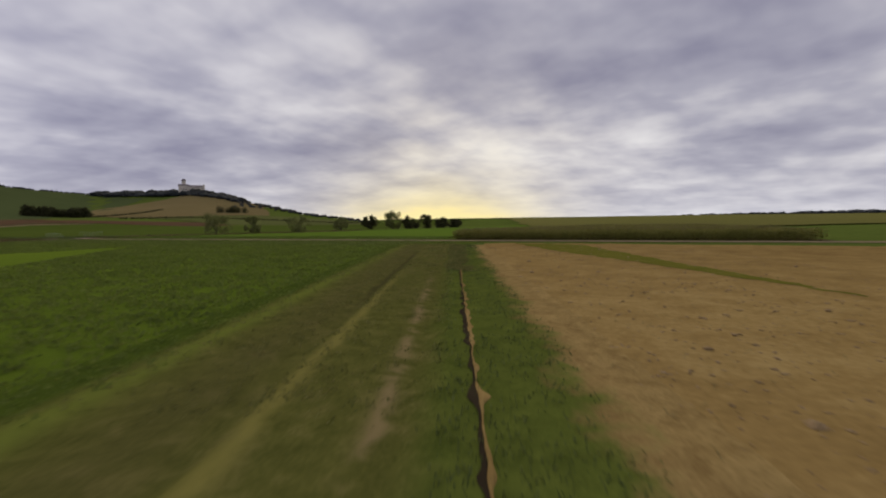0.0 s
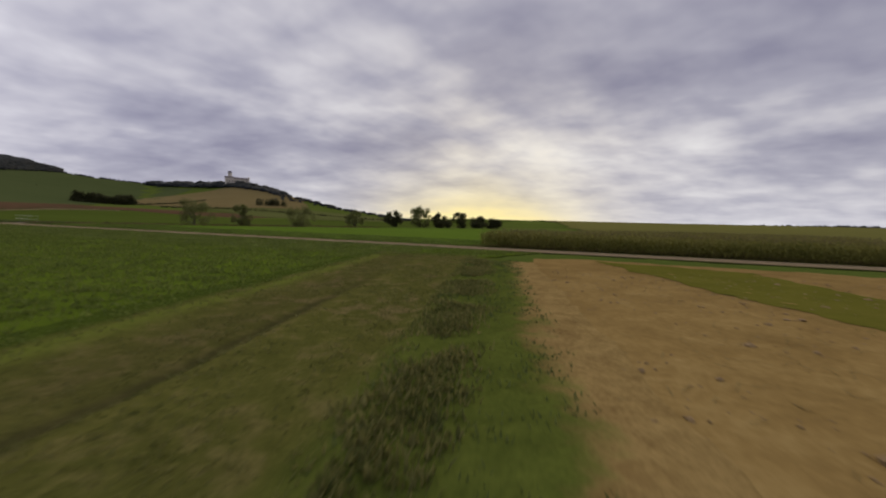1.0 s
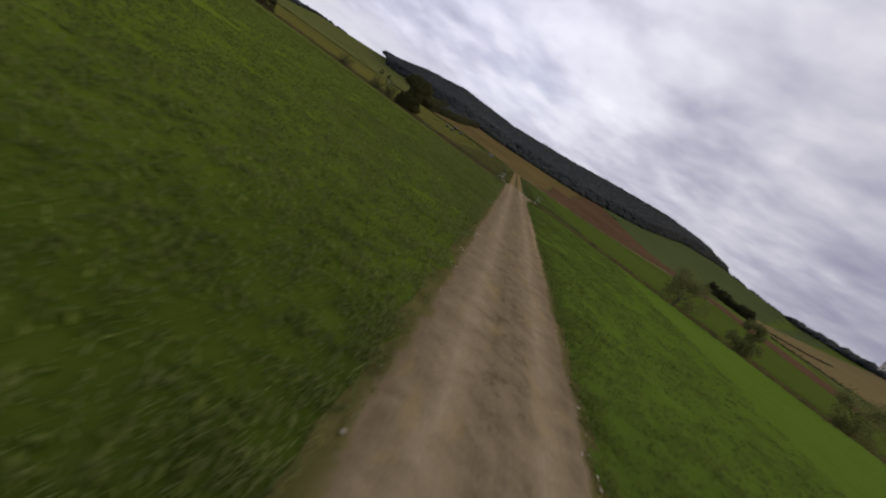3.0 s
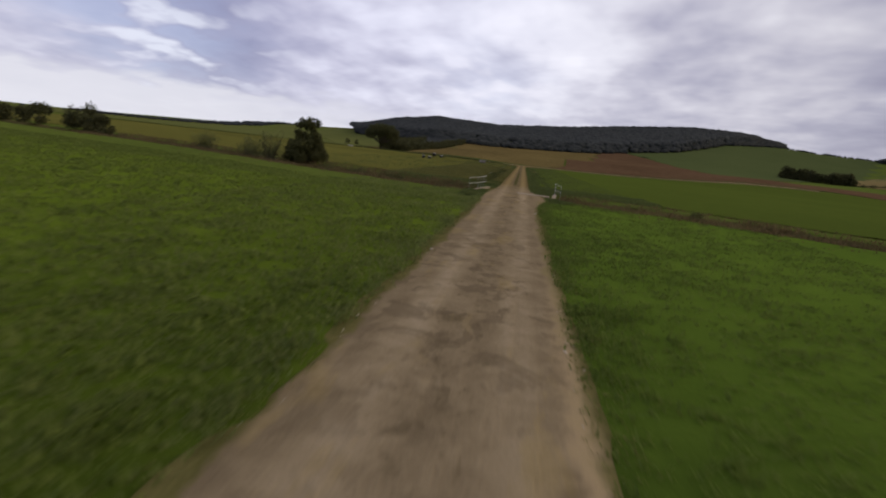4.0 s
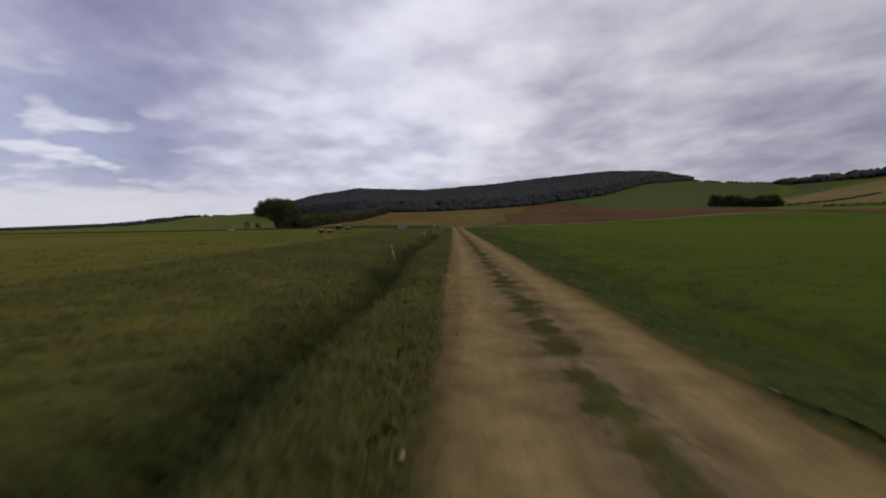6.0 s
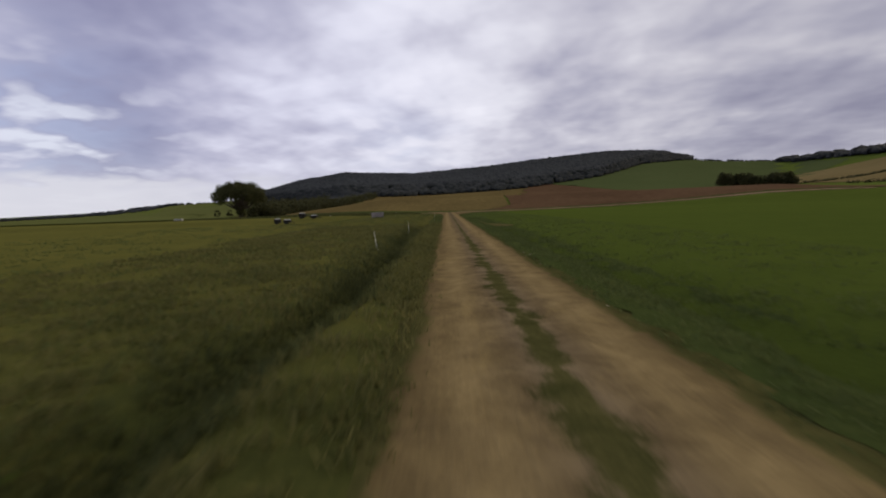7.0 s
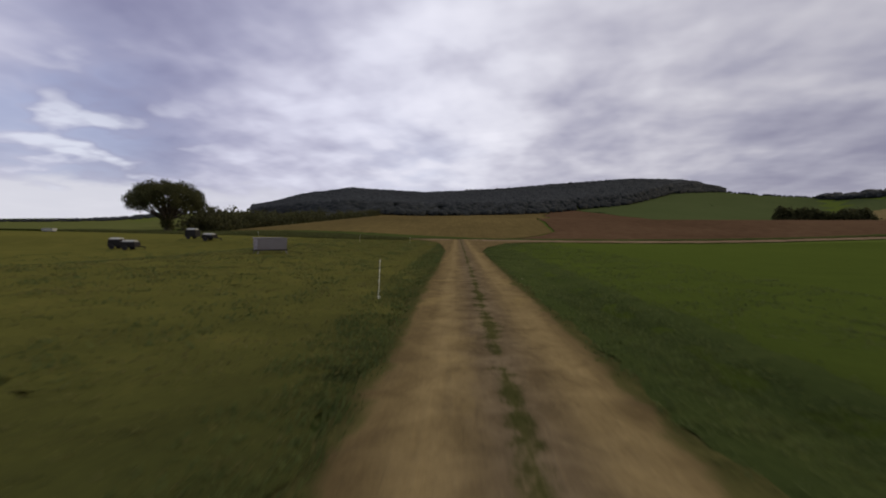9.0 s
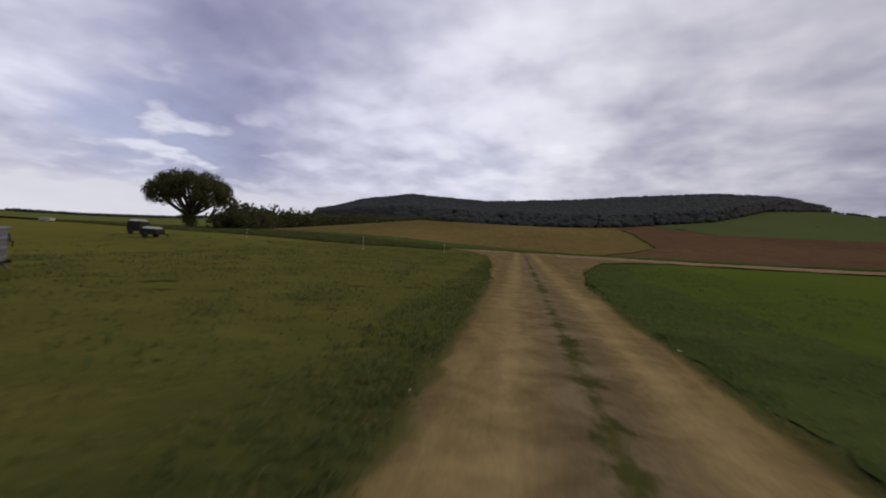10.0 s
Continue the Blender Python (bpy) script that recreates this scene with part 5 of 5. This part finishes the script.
def bridge():
    ob = new("bridge")
    ob.location = (0, 44, 0)
    part("deck", boxes((-2.7, 3.4, -3.0, 2.6, -0.5, -0.12)), M_CONCRETE, ob, "concrete bridge slab under the track")
    for s, x, slant in ((-1, -2.66, 0.16), (1, 3.6, 0.10)):
        bm = bmesh.new()
        box(bm, x - 0.14, x + 0.14, -3.3, 2.9, -1.3, 0.14)
        bmesh.ops.bevel(bm, geom=bm.edges[:], offset=0.04, segments=2, affect="EDGES")
        bm.verts.ensure_lookup_table()
        for v in bm.verts:
            v.co.x += slant * v.co.y + 0.02 * math.sin(v.co.y * 2.1)
        part("kerb", bm, M_CONCRETE, ob, "pale worn concrete edge beam")
        part("abutment", boxes((x - 0.3, x + 0.3, -4.2, -3.2, -1.6, -0.12)), M_CONCRETE, ob)
    return tagged(ob, "small concrete bridge slab over the stream", "bridge")


def railing(pts, top, low):
    """Two thin rails on posts along the bridge edge, the last post beyond the slab."""
    ob = new("railing")
    ob.location = (pts[0][0], pts[0][1], 0)
    q = [(x - pts[0][0], y - pts[0][1]) for x, y in pts]
    for k, (px, py) in enumerate(q):
        if k:
            zb = 0.1 if k < 4 else float(land(pts[k][0], pts[k][1])) - 0.1
            part("post", tube((px, py, zb), (px, py, top - 0.02), 0.013), M_STEEL, ob)
    for z in (top, low):
        for a, b in ((q[0], q[3]), (q[3], q[4])):
            part("rail", tube((a[0], a[1], z), (b[0], b[1], z), 0.014), M_RAIL, ob, "pale weathered rail")
    return tagged(ob, "galvanised tubular railing on the bridge edge", "railing", "bridge railings")


bridge()
railing([(3.75, 46.4), (3.66, 44.8), (3.58, 43.5), (3.5, 42.3), (3.78, 40.3)], 1.22, 0.74)
railing([(-2.45, 46.2), (-2.58, 44.4), (-2.70, 43.2), (-2.82, 42.2), (-3.35, 40.2)], 1.10, 0.65)


def slab():
    bm = bmesh.new()
    box(bm, 0.5, 3.2, 43.2, 44.3, -0.2, 0.085)
    bmesh.ops.bevel(bm, geom=bm.edges[:], offset=0.02, segments=1, affect="EDGES")
    return tagged(part("concrete_slab", bm, M_CONCRETE), "flat pale concrete slab edge on the bridge", "slab")


slab()

# ---- fence posts ----


def fence_post(x, y, h, tilt, dark=False):
    ob = new("fence_post")
    ob.location = (x, y, float(land(x, y)) - 0.03)
    ob.rotation_euler = (radians(tilt * 0.3), radians(tilt), 0)
    part("stake", tube((0, 0, 0), (0, 0, h), 0.0085, 7), M_DARKMETAL if dark else M_WHITE, ob)
    if not dark:
        for z in (0.55, 0.8, h - 0.04):
            part("clip", boxes((-0.014, 0.014, -0.024, 0.01, z - 0.012, z + 0.012)), M_WHITE, ob)
        part("foot", boxes((-0.05, 0.05, -0.012, 0.012, 0.12, 0.135)), M_WHITE, ob)
    return tagged(ob, "dark steel fence stake in the pasture" if dark else "thin white plastic fence post in the pasture", "fence post", "pasture fence posts")


for x, y, h, tilt, dark in ((-4.3, 79.5, 1.02, -13, 0), (-4.2, 103.4, 1.0, -7, 0), (-4.0, 118.2, 1.1, 1, 0), (-4.6, 121.5, 0.9, 0, 1), (-2.65, 147.0, 1.14, 2, 0), (-7.0, 196, 0.9, 1, 0), (-13.2, 192.8, 1.15, 1, 0), (-33, 207, 1.1, 0, 0)):
    fence_post(x, y, h, tilt, dark)

# ---- feeder and wagons on the pasture ----


def hay_feeder(x, y, rz):
    ob = new("hay_feeder")
    ob.location = (x, y, float(land(x, y)))
    ob.rotation_euler = (0, 0, radians(rz))
    L, W = 1.0, 0.55
    for s in (-1, 1):
        bm = bmesh.new()
        a = [(-L, s * 0.42, 0.34), (L, s * 0.42, 0.34), (L, s * W, 1.12), (-L, s * W, 1.12)]
        v = [bm.verts.new(p) for p in a] + [bm.verts.new((p[0], p[1] - s * 0.03, p[2])) for p in a]
        for f in ((0, 1, 2, 3), (7, 6, 5, 4), (0, 4, 5, 1), (1, 5, 6, 2), (2, 6, 7, 3), (3, 7, 4, 0)):
            bm.faces.new([v[i] for i in f])
        bmesh.ops.recalc_face_normals(bm, faces=bm.faces)
        part("side_panel", bm, M_SHEET, ob, "grey sheet metal side leaning outwards")
        part("top_rail", tube((-L - 0.05, s * W, 1.13), (L + 0.05, s * W, 1.13), 0.026), M_SHEET, ob)
        part("skid", boxes((-L - 0.1, L + 0.1, s * 0.42 - 0.05, s * 0.42 + 0.05, 0.25, 0.34)), M_DARKMETAL, ob)
        for e in (-1, 1):
            part("leg", tube((e * (L - 0.1), s * 0.42, 0.30), (e * (L + 0.03), s * 0.55, 0.0), 0.03), M_SHEET, ob)
    for e in (-1, 1):
        for z in (0.40, 0.64, 0.88, 1.12):
            w = 0.42 + (W - 0.42) * (z - 0.34) / 0.78
            part("end_rail", tube((e * L, -w, z), (e * L, w, z), 0.02), M_SHEET, ob)
        part("end_post", tube((e * L, 0, 0.32), (e * L, 0, 1.12), 0.02), M_SHEET, ob)
    part("floor", boxes((-L, L, -0.4, 0.4, 0.31, 0.35)), M_SHEET, ob)
    return tagged(ob, "grey sheet metal hay feeder on skid legs", "feeder")


def wheel(parent, x, y, r):
    bm = bmesh.new()
    bmesh.ops.create_cone(bm, cap_ends=True, segments=18, radius1=r, radius2=r, depth=0.2, matrix=Matrix.Translation((x, y, r)) @ Matrix.Rotation(radians(90), 4, "X"))
    bmesh.ops.bevel(bm, geom=[e for e in bm.edges if e.calc_face_angle(0) > 1.0], offset=0.05, segments=2, affect="EDGES")
    t = part("wheel", bm, M_TYRE, parent, "black rubber tyre")
    bm = bmesh.new()
    bmesh.ops.create_cone(bm, cap_ends=True, segments=12, radius1=r * 0.5, radius2=r * 0.45, depth=0.23, matrix=Matrix.Translation((x, y, r)) @ Matrix.Rotation(radians(90), 4, "X"))
    part("rim", bm, M_DARKMETAL, t)


def wagon(x, y, rz, length, height, label, pole=False):
    """A small field wagon: dark box body, rounded pale cover, two wheels, a drawbar."""
    ob = new("field_wagon")
    ob.location = (x, y, float(land(x, y)))
    ob.rotation_euler = (0, 0, radians(rz))
    L, W = length / 2, 0.6
    bm = boxes((-L, L, -W, W, 0.35, height - 0.25, 0.06))
    bmesh.ops.bevel(bm, geom=bm.edges[:], offset=0.04, segments=1, affect="EDGES")
    part("body", bm, M_DARKMETAL, ob, "dark weathered wagon body")
    bm = bmesh.new()
    ring = []
    for k in range(9):
        a = math.pi * k / 8
        ring.append([bm.verts.new((e * 0.72 * L, 0.85 * W * math.cos(a), height - 0.26 + 0.20 * math.sin(a))) for e in (-1, 1)])
    for p, q in zip(ring, ring[1:]):
        bm.faces.new((p[0], p[1], q[1], q[0]))
    bm.faces.new([r[0] for r in ring][::-1]), bm.faces.new([r[1] for r in ring])
    bm.faces.new((ring[0][1], ring[0][0], ring[-1][0], ring[-1][1]))
    bmesh.ops.recalc_face_normals(bm, faces=bm.faces)
    part("cover", bm, M_PALE, ob, "pale rounded top cover")
    for s in (-1, 1):
        wheel(ob, -0.25 * L, s * (W + 0.06), 0.30)
        part("mudguard", boxes((-0.25 * L - 0.36, -0.25 * L + 0.36, s * (W + 0.06) - 0.12, s * (W + 0.06) + 0.12, 0.64, 0.67)), M_DARKMETAL, ob)
    if pole:
        part("drawbar", tube((L, 0, 0.45), (L + 0.8, 0, 0.38), 0.05), M_DARKMETAL, ob)
        part("jockey_wheel", tube((L + 0.7, 0, 0.0), (L + 0.7, 0, 0.42), 0.04), M_DARKMETAL, ob)
    return tagged(ob, label, "wagon", "field wagons")


hay_feeder(-13.7, 166.1, 41)
wagon(-39.4, 184.8, 8, 1.4, 1.40, "small dark field wagon with a pale rounded cover")
wagon(-36.6, 183.2, 6, 1.6, 1.20, "low dark field wagon with drawbar and pale cover", True)
wagon(-37.2, 195.8, -4, 1.6, 1.55, "dark field wagon with a pale rounded cover near the oak")
wagon(-33.6, 193.6, 2, 1.7, 1.10, "low dark field wagon with drawbar near the oak", True)


def trough(x, y):
    ob = new("water_trough")
    ob.location = (x, y, float(land(x, y)))
    part("tub", boxes((-1.2, 1.2, -0.5, 0.5, 0.15, 0.75, -0.06)), M_PALE, ob)
    for e in (-1, 1):
        part("foot", boxes((e * 0.92 - 0.08, e * 0.92 + 0.08, -0.4, 0.4, 0.0, 0.16)), M_DARKMETAL, ob)
    return tagged(ob, "pale water trough on the far pasture", "trough")


trough(-88, 228)

# ---- the crack in the worn line, clods and stones ----


def crack():
    """A washed-out gully: a pale earth lip beside a flat dark strip that draws the slit's shade, wandering along the
    worn line.
    """
    rng = np.random.default_rng(111)
    a = np.arange(-9, 18, 0.12)
    k = np.exp(-np.linspace(-2, 2, 9) ** 2)
    k /= k.sum()
    wander = np.convolve(rng.normal(0, 0.035, len(a) + 8), k, "valid")
    wid = np.clip(np.convolve(rng.normal(0.05, 0.06, len(a) + 8), k, "valid"), 0.02, 0.2) * np.interp(a, (-9, 6, 12, 18), (0.9, 0.8, 0.6, 0.2))
    for name, lo, hi, z0, z1, m, label in (("earth_lip", -1.9, 0.1, 0.03, 0.07, M_EARTH, "pale crumbled earth lip of the washed-out crack"), ("gully", 0.0, 2.1, 0.045, 0.045, M_CRACK_SHADE, "flat dark strip standing for shade in the washed-out crack")):
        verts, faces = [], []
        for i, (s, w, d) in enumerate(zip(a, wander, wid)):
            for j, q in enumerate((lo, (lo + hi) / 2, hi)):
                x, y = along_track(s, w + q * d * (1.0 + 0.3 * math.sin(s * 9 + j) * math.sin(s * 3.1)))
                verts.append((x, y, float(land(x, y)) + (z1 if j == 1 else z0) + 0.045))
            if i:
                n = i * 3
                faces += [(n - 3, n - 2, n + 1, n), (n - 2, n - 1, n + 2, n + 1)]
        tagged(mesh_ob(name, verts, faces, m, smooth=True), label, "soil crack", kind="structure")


# this dark colour stands for the shade down inside the crack
M_CRACK_SHADE = soil_like("crack_shade", (0.020, 0.016, 0.010), (0.034, 0.026, 0.016), (0.050, 0.040, 0.024))
crack()


def rubble(name, xy, size, material, label, seed, lift=0.0):
    """Many small uneven lumps lying on the ground."""
    rng = np.random.default_rng(seed)
    bm = bmesh.new()
    bmesh.ops.create_icosphere(bm, subdivisions=1, radius=1.0)
    u = np.array([v.co[:] for v in bm.verts])
    tri = np.array([[v.index for v in f.verts] for f in bm.faces])
    bm.free()
    n = len(xy)
    s = size * rng.lognormal(0, 0.5, n)
    v = u[None] * (1 + rng.normal(0, 0.22, (n, len(u), 1))) * s[:, None, None] * np.stack([rng.uniform(0.7, 1.6, n), rng.uniform(0.7, 1.4, n), rng.uniform(0.4, 0.8, n)], 1)[:, None]
    z = land(xy[:, 0], xy[:, 1]) + lift
    v = v + np.stack([xy[:, 0], xy[:, 1], z], 1)[:, None]
    f = tri[None] + (np.arange(n) * len(u))[:, None, None]
    ob = mesh_ob(name, v.reshape(-1, 3).tolist(), f.reshape(-1, 3).tolist(), material)
    return tagged(ob, label, "rubble", kind="stuff")


rubble("clods", scatter([along_track(-10, -2.6), along_track(38, -2.6), (-10, -60), (-62, -66)], 5200, 121, 0.45, 0.35), 0.022, M_CLOD, "small dry clods on the tilled earth", 122, 0.05)
rubble("clods", scatter([along_track(-10, -3.4), along_track(38, -2.8), (-12, -52), (-58, -60)], 160, 123, 0.5, 0.2), 0.05, M_CLOD, "larger dry clods on the tilled earth", 124, 0.05)
er = np.random.default_rng(126)
ey = er.uniform(-30, 190, 900)
ex = np.where(er.uniform(0, 1, 900) < 0.5, -1.0, 1.0) * (np.where(ey < 48, 1.66, 1.45) + er.normal(0, 0.14, 900))
rubble("edge_stones", np.stack([ex, ey], 1), 0.016, M_STONE, "loose pale stones along the track edges", 127, 0.06)


def straw():
    """Short bits of straw strewn over the bare field."""
    rng = np.random.default_rng(131)
    xy = scatter([along_track(-10, -2.4), along_track(38, -2.4), (-10, -60), (-62, -66)], 2600, 132, 0.4, 0.3)
    a, L = rng.uniform(0, 3.14, len(xy)), rng.uniform(0.05, 0.16, len(xy))
    z = land(xy[:, 0], xy[:, 1]) + 0.075
    d = np.stack([np.cos(a) * L, np.sin(a) * L, rng.normal(0, 0.02, len(xy))], 1)
    s = np.stack([-np.sin(a), np.cos(a), 0 * a], 1) * 0.006
    c = np.stack([xy[:, 0], xy[:, 1], z], 1)
    v = np.stack([c - d - s, c - d + s, c + d + s, c + d - s], 1).reshape(-1, 3)
    tagged(mesh_ob("straw", v.tolist(), np.arange(len(v)).reshape(-1, 4).tolist(), M_TASSEL), "scattered straw bits on bare earth", "straw", kind="stuff")


straw()
